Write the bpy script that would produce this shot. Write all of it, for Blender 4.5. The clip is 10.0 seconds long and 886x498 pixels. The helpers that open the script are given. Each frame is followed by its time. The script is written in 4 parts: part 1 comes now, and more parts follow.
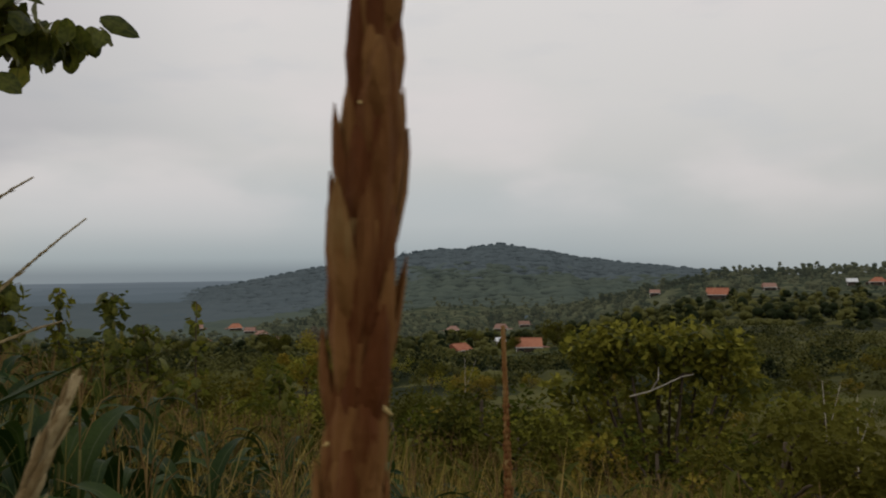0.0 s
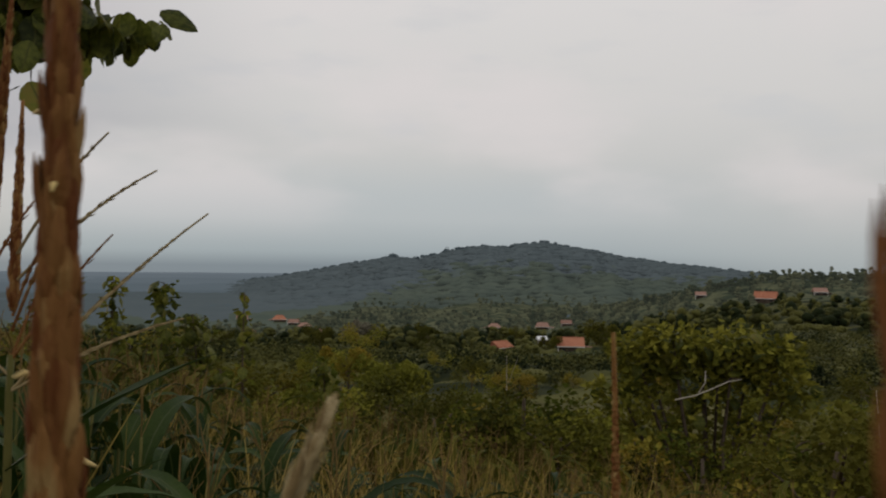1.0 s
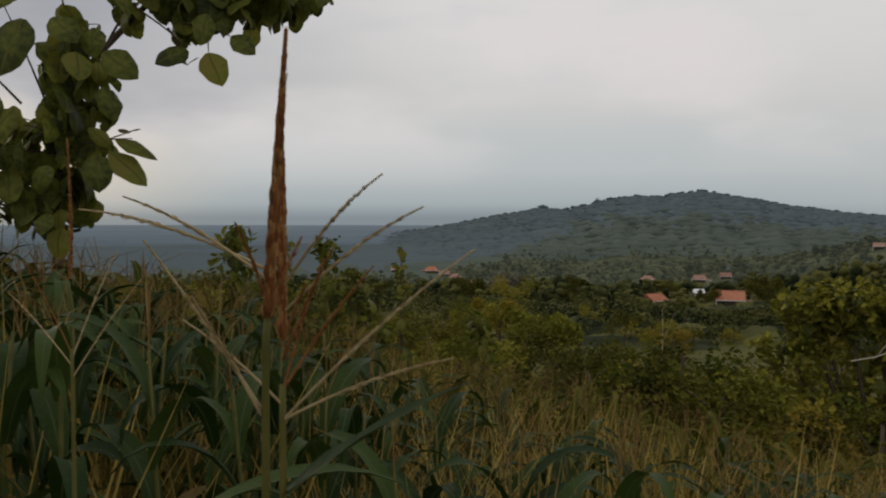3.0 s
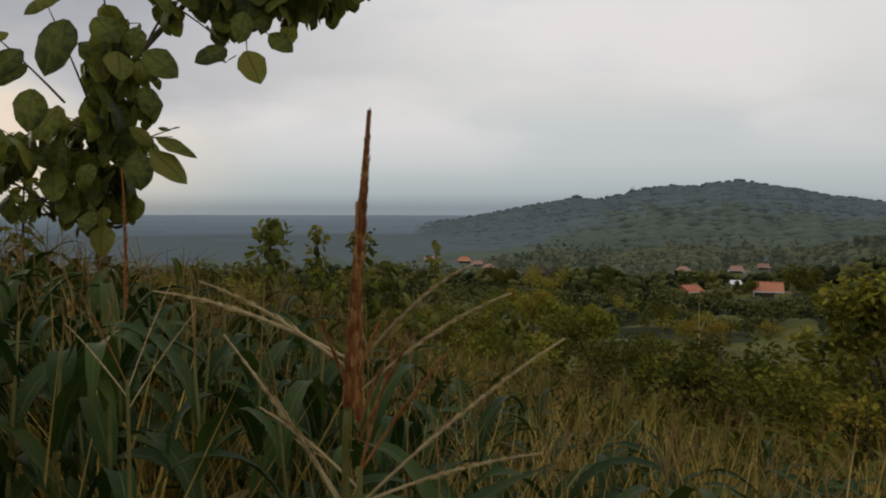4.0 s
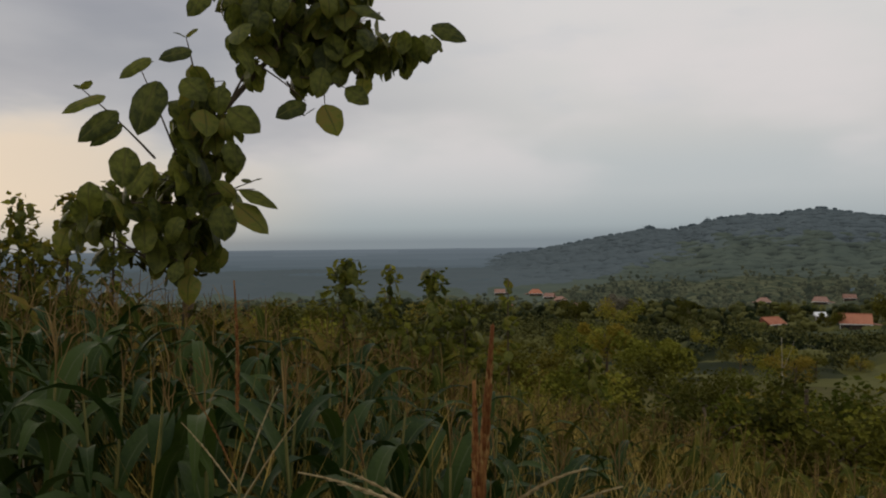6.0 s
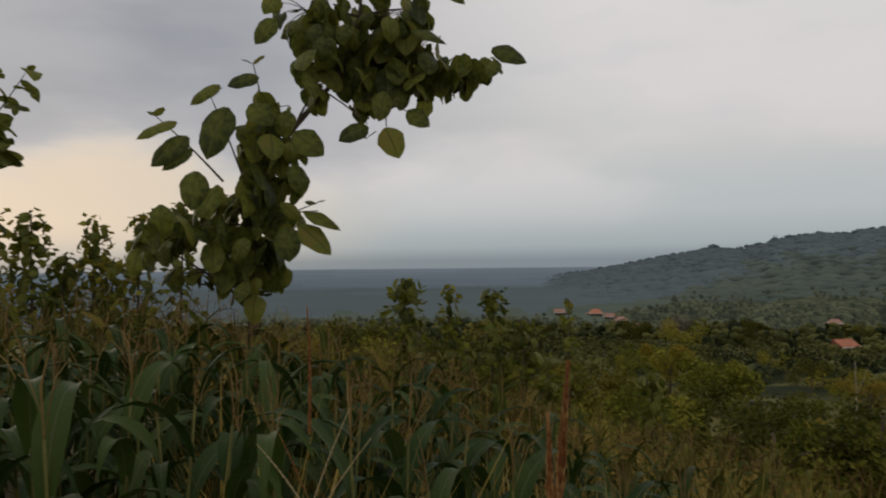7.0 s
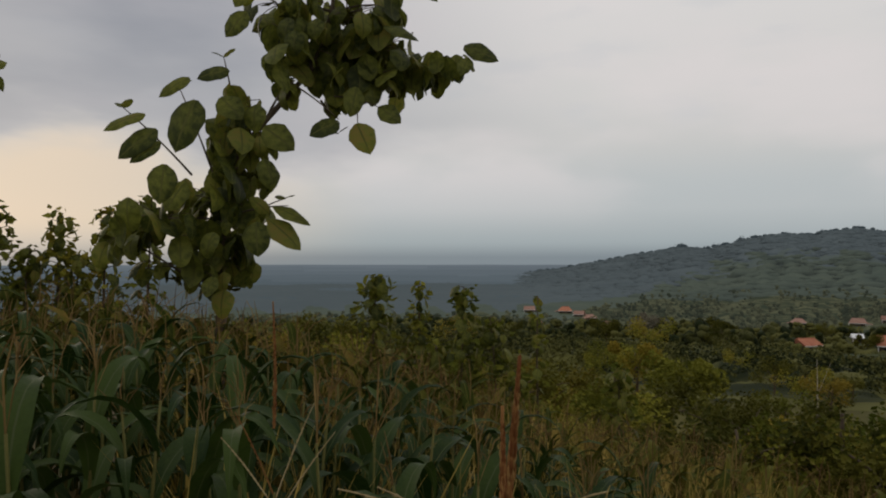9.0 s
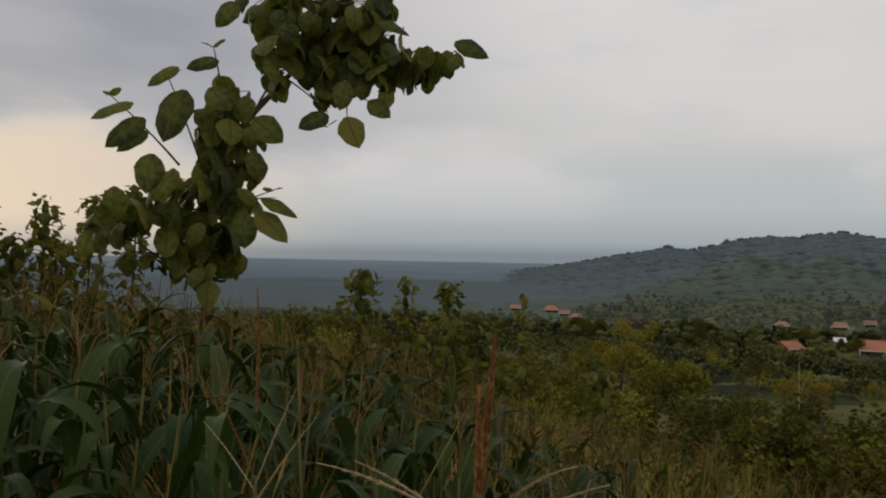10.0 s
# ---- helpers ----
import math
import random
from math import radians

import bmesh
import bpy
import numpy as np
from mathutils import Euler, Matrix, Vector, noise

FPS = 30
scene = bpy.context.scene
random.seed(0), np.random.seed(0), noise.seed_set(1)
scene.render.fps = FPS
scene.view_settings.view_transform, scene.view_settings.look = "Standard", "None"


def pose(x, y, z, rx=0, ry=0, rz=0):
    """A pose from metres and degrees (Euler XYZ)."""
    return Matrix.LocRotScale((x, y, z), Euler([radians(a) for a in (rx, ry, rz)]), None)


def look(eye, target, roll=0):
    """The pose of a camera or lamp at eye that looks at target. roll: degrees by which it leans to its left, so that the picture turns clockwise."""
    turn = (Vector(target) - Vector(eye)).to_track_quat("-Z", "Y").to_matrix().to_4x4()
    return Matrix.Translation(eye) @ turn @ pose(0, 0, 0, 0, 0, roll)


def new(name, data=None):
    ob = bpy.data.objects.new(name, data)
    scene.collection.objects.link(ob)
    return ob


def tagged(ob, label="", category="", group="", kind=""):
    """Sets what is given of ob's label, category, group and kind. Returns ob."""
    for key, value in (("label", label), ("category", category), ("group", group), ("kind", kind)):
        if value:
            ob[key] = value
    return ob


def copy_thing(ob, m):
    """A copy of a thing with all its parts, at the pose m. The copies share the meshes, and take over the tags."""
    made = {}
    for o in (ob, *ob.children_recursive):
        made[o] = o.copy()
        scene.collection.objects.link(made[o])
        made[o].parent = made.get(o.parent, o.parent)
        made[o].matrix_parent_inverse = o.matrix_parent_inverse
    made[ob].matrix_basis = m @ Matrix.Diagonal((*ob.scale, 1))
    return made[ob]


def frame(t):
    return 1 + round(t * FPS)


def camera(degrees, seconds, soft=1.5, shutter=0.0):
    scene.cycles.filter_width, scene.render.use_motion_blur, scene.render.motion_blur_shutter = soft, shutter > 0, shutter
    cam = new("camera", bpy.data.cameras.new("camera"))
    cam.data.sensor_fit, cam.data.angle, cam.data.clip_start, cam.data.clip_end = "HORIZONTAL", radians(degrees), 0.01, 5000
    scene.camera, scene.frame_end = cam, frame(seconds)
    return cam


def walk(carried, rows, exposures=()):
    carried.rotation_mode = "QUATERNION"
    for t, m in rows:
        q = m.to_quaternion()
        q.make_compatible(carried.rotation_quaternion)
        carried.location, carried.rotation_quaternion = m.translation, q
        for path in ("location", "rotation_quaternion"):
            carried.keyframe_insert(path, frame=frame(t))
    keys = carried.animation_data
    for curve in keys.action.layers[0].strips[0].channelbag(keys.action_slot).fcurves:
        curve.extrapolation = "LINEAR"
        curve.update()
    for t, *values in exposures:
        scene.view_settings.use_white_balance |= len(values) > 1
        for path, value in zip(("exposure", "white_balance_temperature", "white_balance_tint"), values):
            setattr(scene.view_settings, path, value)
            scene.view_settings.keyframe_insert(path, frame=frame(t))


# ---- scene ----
cam = camera(59.26, 10.0, soft=2.0, shutter=0.5)
# seconds, x, y, z, yaw, pitch, roll
PATH = [
    (0.0, -0.006, 0.0085, 1.950, -0.22, 1.60, 0.70),
    (0.5, -0.0274, 0.0089, 1.952, 1.34, 1.80, 0.30),
    (1.0, -0.0633, 0.0307, 1.9546, 2.90, 1.34, -0.61),
    (1.5, -0.0872, 0.052, 1.9632, 5.48, 0.37, -0.71),
    (2.0, -0.1084, 0.0516, 1.9724, 9.06, -0.35, -0.28),
    (2.5, -0.1249, 0.0416, 1.9863, 11.79, -1.41, -0.31),
    (4.0, -0.183, 0.065, 2.066, 16.28, -3.03, -0.13),
    (4.5, -0.193, 0.056, 2.097, 16.44, -1.56, -1.55),
    (5.0, -0.194, 0.044, 2.128, 19.44, -1.66, -0.29),
    (6.5, -0.198, -0.009, 2.188, 22.70, 0.14, 0.55),
    (7.0, -0.199, -0.019, 2.190, 25.73, 0.87, 0.60),
    (7.5, -0.196, -0.027, 2.193, 26.90, 1.37, 0.61),
    (8.0, -0.186, -0.031, 2.193, 25.17, 1.18, 0.60),
    (8.5, -0.181, -0.032, 2.193, 23.52, 0.85, 0.22),
    (9.0, -0.182, -0.033, 2.191, 23.60, 0.60, 0.00),
    (9.5, -0.186, -0.039, 2.182, 23.50, 0.60, -0.27),
    (10.0, -0.171, -0.044, 2.179, 22.67, 0.37, -1.10),
]
# seconds, stops, kelvin, tint
EXPOSURES = [(0.0, 0.05, 6700, 10), (2.0, 0.08, 6700, 10), (3.0, 0.12, 6700, 10), (4.5, 0.28, 6700, 10), (5.0, 0.06, 6700, 10), (6.5, 0.08, 6700, 10), (10.0, 0.06, 6700, 10)]
walk(cam, [(t, pose(x, y, z, 90 + p, r, w)) for t, x, y, z, w, p, r in PATH], EXPOSURES)

# ---- world and light: overcast dusk, the sun low behind cloud to the west ----
SUN_AZ, SUN_EL = -62.0, 12.0
world = bpy.data.worlds.new("overcast_sky")
scene.world = world
world.use_nodes = True


def sky():
    nt = world.node_tree
    nt.nodes.clear()
    N, L = nt.nodes.new, nt.links.new
    out, bg = N("ShaderNodeOutputWorld"), N("ShaderNodeBackground")
    tc = N("ShaderNodeTexCoord")
    sk = N("ShaderNodeTexSky")
    sk.sky_type, sk.sun_disc = "NISHITA", False
    sk.sun_elevation, sk.sun_rotation = radians(SUN_EL), radians(SUN_AZ)
    dim = N("ShaderNodeVectorMath")
    dim.operation = "SCALE"
    dim.inputs["Scale"].default_value = 0.06
    L(sk.outputs[0], dim.inputs[0])
    sep = N("ShaderNodeSeparateXYZ")
    L(tc.outputs["Generated"], sep.inputs[0])
    ramp = N("ShaderNodeValToRGB")
    L(sep.outputs["Z"], ramp.inputs[0])
    stops = [(0.0, (0.36, 0.405, 0.425)), (0.03, (0.42, 0.455, 0.47)), (0.09, (0.50, 0.515, 0.52)),
             (0.2, (0.60, 0.60, 0.605)), (0.38, (0.68, 0.67, 0.68)), (1.0, (0.55, 0.55, 0.58))]
    el = ramp.color_ramp.elements
    while len(el) < len(stops):
        el.new(0.5)
    for e, (p, c) in zip(el, stops):
        e.position, e.color = p, (*c, 1)

    def stretched(sx, sy, sz, scale, detail, loc=(0, 0, 0)):
        mp, no = N("ShaderNodeMapping"), N("ShaderNodeTexNoise")
        mp.inputs["Scale"].default_value = (sx, sy, sz)
        mp.inputs["Location"].default_value = loc
        L(tc.outputs["Generated"], mp.inputs[0])
        L(mp.outputs[0], no.inputs["Vector"])
        no.inputs["Scale"].default_value, no.inputs["Detail"].default_value = scale, detail
        return no.outputs["Fac"]

    def math_node(op, a, b, clamp=False):
        m = N("ShaderNodeMath")
        m.operation, m.use_clamp = op, clamp
        for i, s in enumerate((a, b)):
            if isinstance(s, (int, float)):
                m.inputs[i].default_value = s
            else:
                L(s, m.inputs[i])
        return m.outputs[0]

    def step(v, a, b, lo=0.0, hi=1.0):
        m = N("ShaderNodeMapRange")
        m.interpolation_type = "SMOOTHSTEP"
        for key, val in (("From Min", a), ("From Max", b), ("To Min", lo), ("To Max", hi)):
            m.inputs[key].default_value = val
        L(v, m.inputs["Value"])
        return m.outputs[0]

    def mix(f, a, b):
        m = N("ShaderNodeMix")
        m.data_type = "RGBA"
        L(f, m.inputs["Factor"]) if not isinstance(f, float) else setattr(m.inputs["Factor"], "default_value", f)
        for s, key in ((a, 6), (b, 7)):
            if isinstance(s, tuple):
                m.inputs[key].default_value = (*s, 1)
            else:
                L(s, m.inputs[key])
        return m.outputs[2]

    west = N("ShaderNodeVectorMath")
    west.operation = "DOT_PRODUCT"
    L(tc.outputs["Generated"], west.inputs[0])
    west.inputs[1].default_value = (math.sin(radians(SUN_AZ)), math.cos(radians(SUN_AZ)), 0)
    w = west.outputs["Value"]
    bank = N("ShaderNodeVectorMath")
    bank.operation = "DOT_PRODUCT"
    L(tc.outputs["Generated"], bank.inputs[0])
    bank.inputs[1].default_value = (math.sin(radians(-22)), math.cos(radians(-22)), 0)
    low = N("ShaderNodeValToRGB")
    L(sep.outputs["Z"], low.inputs[0])
    for e, (p, c) in zip((low.color_ramp.elements[0], low.color_ramp.elements[1], low.color_ramp.elements.new(0.018), low.color_ramp.elements.new(0.06)),
                         ((0.0, (0.20, 0.244, 0.278)), (0.13, (0.53, 0.535, 0.54)), (0.018, (0.325, 0.38, 0.412)), (0.06, (0.44, 0.48, 0.505)))):
        e.position, e.color = p, (*c, 1)
    near_bank = math_node("MULTIPLY", step(bank.outputs["Value"], 0.66, 0.93), step(sep.outputs["Z"], 0.15, 0.08))
    dusk = mix(near_bank, ramp.outputs[0], low.outputs[0])
    soft = stretched(1.0, 1.0, 2.4, 3.0, 4)
    col = mix(math_node("MULTIPLY", math_node("MULTIPLY", step(soft, 0.42, 0.66), step(sep.outputs["Z"], 0.02, 0.12)), 0.6), dusk, (0.68, 0.645, 0.66))
    wisps = stretched(1.0, 1.0, 3.4, 7.0, 5, (0.7, 0.2, 0.4))
    col = mix(math_node("MULTIPLY", math_node("MULTIPLY", step(wisps, 0.50, 0.72), step(sep.outputs["Z"], 0.06, 0.2)), 0.28), col, (0.50, 0.53, 0.575))
    # pale lit gap low in the west, heavy grey cloud over it
    heavy = stretched(1.0, 1.0, 3.2, 2.2, 5, (0.3, 0.1, 0.0))
    up = math_node("ADD", sep.outputs["Z"], math_node("MULTIPLY", math_node("SUBTRACT", heavy, 0.5), 0.34))
    grey = math_node("MULTIPLY", step(w, 0.62, 0.95), step(up, 0.11, 0.19))
    col = mix(math_node("MULTIPLY", grey, step(heavy, 0.25, 0.6, 0.95, 0.62)), col, (0.245, 0.265, 0.315))
    lit = math_node("MULTIPLY", step(w, 0.82, 0.995), math_node("MULTIPLY", step(up, 0.17, 0.10), step(sep.outputs["Z"], -0.02, 0.05)))
    col = mix(math_node("MULTIPLY", lit, 0.9), col, (0.72, 0.60, 0.475))
    col = mix(0.97, dim.outputs[0], col)
    L(col, bg.inputs["Color"])
    bg.inputs["Strength"].default_value = 1.0
    L(bg.outputs[0], out.inputs[0])


sky()
sun_data = bpy.data.lights.new("sun", "SUN")
sun_data.energy, sun_data.angle, sun_data.color = 0.5, radians(20), (1.0, 0.86, 0.68)
sun = new("sun", sun_data)
a, e = radians(SUN_AZ), radians(SUN_EL)
sun.matrix_world = look((0, 0, 60), (-math.sin(a) * 50, -math.cos(a) * 50, 60 - math.tan(e) * 50))


# ---- materials ----
def surface(name, base, second, rough=0.7, scale=8.0, bump=0.15, per="object", spread=0.5, thin=0.0, rib=None, third=None, fine=60.0, coords="Object", gloss=0.1, stretch=None):
    """Two-scale mottled surface. per: what varies the colour from piece to piece; thin: share of light passing through."""
    m = bpy.data.materials.new(name)
    m.use_nodes = True
    nt = m.node_tree
    N, L = nt.nodes.new, nt.links.new
    bs = nt.nodes["Principled BSDF"]
    bs.inputs["Roughness"].default_value = rough
    bs.inputs["Specular IOR Level"].default_value = gloss
    tc = N("ShaderNodeTexCoord")
    big, small = N("ShaderNodeTexNoise"), N("ShaderNodeTexNoise")
    for n, s in ((big, scale), (small, fine)):
        n.inputs["Scale"].default_value, n.inputs["Detail"].default_value = s, 4
        src = tc.outputs[coords]
        if stretch:
            mp = N("ShaderNodeMapping")
            mp.inputs["Scale"].default_value = stretch
            L(src, mp.inputs[0])
            src = mp.outputs[0]
        L(src, n.inputs["Vector"])
    rnd = N("ShaderNodeNewGeometry").outputs["Random Per Island"] if per == "island" else N("ShaderNodeObjectInfo").outputs["Random"]
    if per == "both":
        two = N("ShaderNodeMath")
        two.operation = "MULTIPLY_ADD"
        L(N("ShaderNodeNewGeometry").outputs["Random Per Island"], two.inputs[0])
        two.inputs[1].default_value = 0.25
        half = N("ShaderNodeMath")
        half.operation = "MULTIPLY"
        L(rnd, half.inputs[0])
        half.inputs[1].default_value = 0.95
        L(half.outputs[0], two.inputs[2])
        rnd = two.outputs[0]
    add = N("ShaderNodeMath")
    add.operation = "MULTIPLY_ADD"
    L(rnd, add.inputs[0])
    add.inputs[1].default_value = spread
    mid = N("ShaderNodeMath")
    mid.operation = "MULTIPLY_ADD"
    L(big.outputs["Fac"], mid.inputs[0])
    mid.inputs[1].default_value, mid.inputs[2].default_value = 1.2, -0.1 - spread / 2
    L(mid.outputs[0], add.inputs[2])
    fin = N("ShaderNodeMath")
    fin.operation = "MULTIPLY_ADD"
    L(small.outputs["Fac"], fin.inputs[0])
    fin.inputs[1].default_value = 0.5
    sub = N("ShaderNodeMath")
    sub.operation = "SUBTRACT"
    L(add.outputs[0], sub.inputs[0])
    sub.inputs[1].default_value = 0.25
    L(sub.outputs[0], fin.inputs[2])
    ramp = N("ShaderNodeValToRGB")
    L(fin.outputs[0], ramp.inputs[0])
    el = ramp.color_ramp.elements
    el[0].position, el[0].color = 0.2, (*base, 1)
    el[1].position, el[1].color = 0.75, (*second, 1)
    if third:
        x = el.new(0.97)
        x.color = (*third, 1)
    col = ramp.outputs[0]
    if rib:
        uv = N("ShaderNodeSeparateXYZ")
        L(tc.outputs["UV"], uv.inputs[0])
        dist = N("ShaderNodeMath")
        dist.operation = "COMPARE"
        L(uv.outputs["X"], dist.inputs[0])
        dist.inputs[1].default_value, dist.inputs[2].default_value = 0.5, 0.035
        mx = N("ShaderNodeMix")
        mx.data_type = "RGBA"
        L(dist.outputs[0], mx.inputs["Factor"])
        L(col, mx.inputs[6])
        mx.inputs[7].default_value = (*rib, 1)
        col = mx.outputs[2]
    L(col, bs.inputs["Base Color"])
    if bump:
        b = N("ShaderNodeBump")
        b.inputs["Strength"].default_value, b.inputs["Distance"].default_value = bump, 0.01
        L(small.outputs["Fac"], b.inputs["Height"])
        L(b.outputs[0], bs.inputs["Normal"])
    if thin:
        tr, ms = N("ShaderNodeBsdfTranslucent"), N("ShaderNodeMixShader")
        L(col, tr.inputs["Color"])
        ms.inputs[0].default_value = thin
        L(bs.outputs[0], ms.inputs[1])
        L(tr.outputs[0], ms.inputs[2])
        L(ms.outputs[0], nt.nodes["Material Output"].inputs[0])
    return m


def distant(name, base, second, haze_glow, scale):
    """Backdrop of far country: mottled woods, air haze put into colour and emission."""
    m = surface(name, base, second, rough=1.0, scale=scale, bump=0, spread=0.8 if name == "valley_woods_painted_haze" else 0.2, fine=scale * 7)
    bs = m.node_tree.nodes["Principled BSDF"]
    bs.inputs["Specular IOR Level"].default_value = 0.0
    bs.inputs["Emission Color"].default_value = (*haze_glow, 1)
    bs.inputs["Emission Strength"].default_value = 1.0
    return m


M_SOIL = surface("soil_and_litter", (0.06, 0.045, 0.028), (0.10, 0.085, 0.04), 0.95, 1.5, 0.5, third=(0.07, 0.085, 0.03), fine=20)
M_SCRUB = surface("rough_pasture", (0.055, 0.056, 0.016), (0.11, 0.10, 0.03), 0.95, 0.08, 0.3, fine=1.2)
M_WOODLAND = surface("woodland_floor", (0.035, 0.05, 0.028), (0.06, 0.075, 0.038), 1.0, 0.02, 0, fine=0.3)
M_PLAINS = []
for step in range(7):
    # haze painted in: colour and emission pale by steps toward the horizon
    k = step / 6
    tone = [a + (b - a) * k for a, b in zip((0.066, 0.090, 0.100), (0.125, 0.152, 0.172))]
    M_PLAINS.append(distant("plain_painted_haze", tone, [c * 1.12 for c in tone], (0.012 + 0.022 * k, 0.017 + 0.027 * k, 0.021 + 0.032 * k), 0.006 - 0.004 * k))
# blue-grey distance haze is painted into the hill's colours and emission
M_HILL = distant("wooded_hill_painted_haze", (0.058, 0.076, 0.081), (0.070, 0.088, 0.092), (0.025, 0.030, 0.033), 0.012)
M_HILLTREE = distant("hill_trees_painted_haze", (0.045, 0.062, 0.068), (0.06, 0.08, 0.082), (0.014, 0.018, 0.022), 0.03)
M_HILLGREEN = distant("green_flank_painted_haze", (0.052, 0.069, 0.054), (0.078, 0.095, 0.068), (0.020, 0.024, 0.023), 0.012)
M_HILLMID = distant("hill_slope_painted_haze", (0.056, 0.074, 0.068), (0.076, 0.094, 0.083), (0.022, 0.027, 0.028), 0.012)
# far woods: haze painted in by greyer colour and a little emission
M_FARWOODS = distant("valley_woods_painted_haze", (0.024, 0.034, 0.020), (0.092, 0.097, 0.052), (0.015, 0.017, 0.014), 0.03)
M_TEAK = surface("teak_leaf", (0.038, 0.050, 0.011), (0.165, 0.18, 0.030), 0.5, 6, 0.25, thin=0.45, spread=0.65, third=(0.20, 0.165, 0.035), rib=(0.10, 0.105, 0.024), fine=45, gloss=0.2)
M_BARK = surface("grey_brown_bark", (0.05, 0.037, 0.025), (0.11, 0.085, 0.06), 0.9, 9, 0.6)
M_PALEBARK = surface("pale_bark", (0.35, 0.31, 0.25), (0.55, 0.50, 0.42), 0.9, 5, 0.4)
M_MAIZE = surface("maize_leaf", (0.014, 0.032, 0.006), (0.042, 0.068, 0.013), 0.55, 5, 0.2, thin=0.22, spread=0.8, rib=(0.065, 0.085, 0.03), fine=80, gloss=0.12)
M_MAIZEFAR = surface("maize_leaf_mass", (0.034, 0.046, 0.007), (0.102, 0.098, 0.016), 0.75, 3, 0, per="island", thin=0.2, spread=0.8, rib=(0.12, 0.12, 0.028), third=(0.16, 0.11, 0.026), fine=30, gloss=0.05)
M_DRYLEAF = surface("dry_maize_leaf", (0.15, 0.11, 0.04), (0.25, 0.18, 0.07), 0.85, 6, 0.2, thin=0.2, spread=0.5)
M_CANE = surface("maize_cane", (0.055, 0.062, 0.014), (0.11, 0.10, 0.028), 0.6, 14, 0.15, spread=0.4)
M_SPIKE = surface("ripe_tassel_bracts", (0.13, 0.044, 0.014), (0.26, 0.128, 0.042), 0.75, 1.0, 0.5, per="island", spread=0.7, third=(0.34, 0.23, 0.09), fine=3.0, stretch=(220, 220, 28))
M_PALEBRANCH = surface("pale_tassel_bracts", (0.22, 0.155, 0.07), (0.40, 0.32, 0.17), 0.75, 30, 0.2, per="island", spread=1.0, fine=500)
M_ANTHER = surface("yellow_anthers", (0.55, 0.40, 0.14), (0.7, 0.55, 0.25), 0.7, 40, 0, per="island")
M_TASSELFAR = surface("brown_tassels", (0.10, 0.058, 0.021), (0.21, 0.14, 0.05), 0.85, 4, 0, per="island", spread=0.9, fine=30)
M_GRASS = surface("dry_grass", (0.17, 0.13, 0.026), (0.43, 0.31, 0.08), 0.8, 0.7, 0, per="island", spread=0.9, thin=0.2, third=(0.45, 0.33, 0.11), fine=10)
M_CROWN = surface("tree_foliage", (0.060, 0.074, 0.010), (0.215, 0.21, 0.030), 0.75, 0.25, 0, per="both", spread=0.8, thin=0.2, third=(0.27, 0.20, 0.03), fine=3, gloss=0.05)
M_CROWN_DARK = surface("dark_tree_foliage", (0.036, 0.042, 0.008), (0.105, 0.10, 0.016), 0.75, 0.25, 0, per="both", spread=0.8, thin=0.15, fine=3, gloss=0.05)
M_CROWN_DRY = surface("yellowing_foliage", (0.095, 0.088, 0.013), (0.25, 0.185, 0.03), 0.75, 0.3, 0, per="both", spread=0.8, thin=0.2, fine=3, gloss=0.05)
M_FOREST = surface("woodland_canopy", (0.016, 0.023, 0.008), (0.098, 0.098, 0.028), 0.95, 0.06, 0, per="island", spread=1.0, fine=0.5)
for canopy, size in ((M_FOREST, 0.16), (M_FARWOODS, 0.11)):
    nt = canopy.node_tree
    cells = nt.nodes.new("ShaderNodeTexVoronoi")
    cells.voronoi_dimensions = "2D"
    cells.inputs["Scale"].default_value = size
    nt.links.new(next(n for n in nt.nodes if n.bl_idname == "ShaderNodeTexCoord").outputs["Object"], cells.inputs["Vector"])
    one = nt.nodes.new("ShaderNodeSeparateColor")
    nt.links.new(cells.outputs["Color"], one.inputs[0])
    for link in list(nt.links):
        if link.from_socket.name in ("Random", "Random Per Island"):
            nt.links.new(one.outputs[0], link.to_socket)
M_CROWN_LIGHT = surface("yellow_green_foliage", (0.10, 0.108, 0.016), (0.27, 0.25, 0.038), 0.75, 0.6, 0, per="island", spread=0.5, thin=0.2, fine=4, gloss=0.05)
M_CROWN_PALE = surface("pale_blossoming_crown", (0.14, 0.13, 0.09), (0.25, 0.23, 0.17), 0.85, 0.2, 0, per="both", spread=0.7, thin=0.15, fine=2, gloss=0.05)
M_FIELD = surface("green_paddy", (0.030, 0.042, 0.013), (0.050, 0.062, 0.02), 0.95, 0.05, 0, fine=0.8)
M_TILE = surface("orange_clay_tiles", (0.34, 0.125, 0.075), (0.46, 0.20, 0.12), 0.85, 0.8, 0.3, spread=0.5, fine=6)
# old tiles, their colour also paled with painted distance haze
M_OLDTILE = surface("weathered_hazed_tiles", (0.24, 0.135, 0.10), (0.36, 0.22, 0.17), 0.9, 0.8, 0.3, spread=0.5, fine=6)
M_WALL = surface("lime_plaster", (0.62, 0.60, 0.56), (0.78, 0.76, 0.72), 0.9, 1.0, 0.1, fine=8)
M_TIN = surface("white_tin_sheet", (0.70, 0.72, 0.73), (0.82, 0.82, 0.82), 0.5, 1.0, 0)
M_WOOD = surface("dark_house_timber", (0.06, 0.045, 0.035), (0.11, 0.08, 0.06), 0.8, 2, 0.2)
M_GLASS = surface("dark_window_glass", (0.02, 0.025, 0.03), (0.03, 0.035, 0.04), 0.15, 1, 0, gloss=0.5)


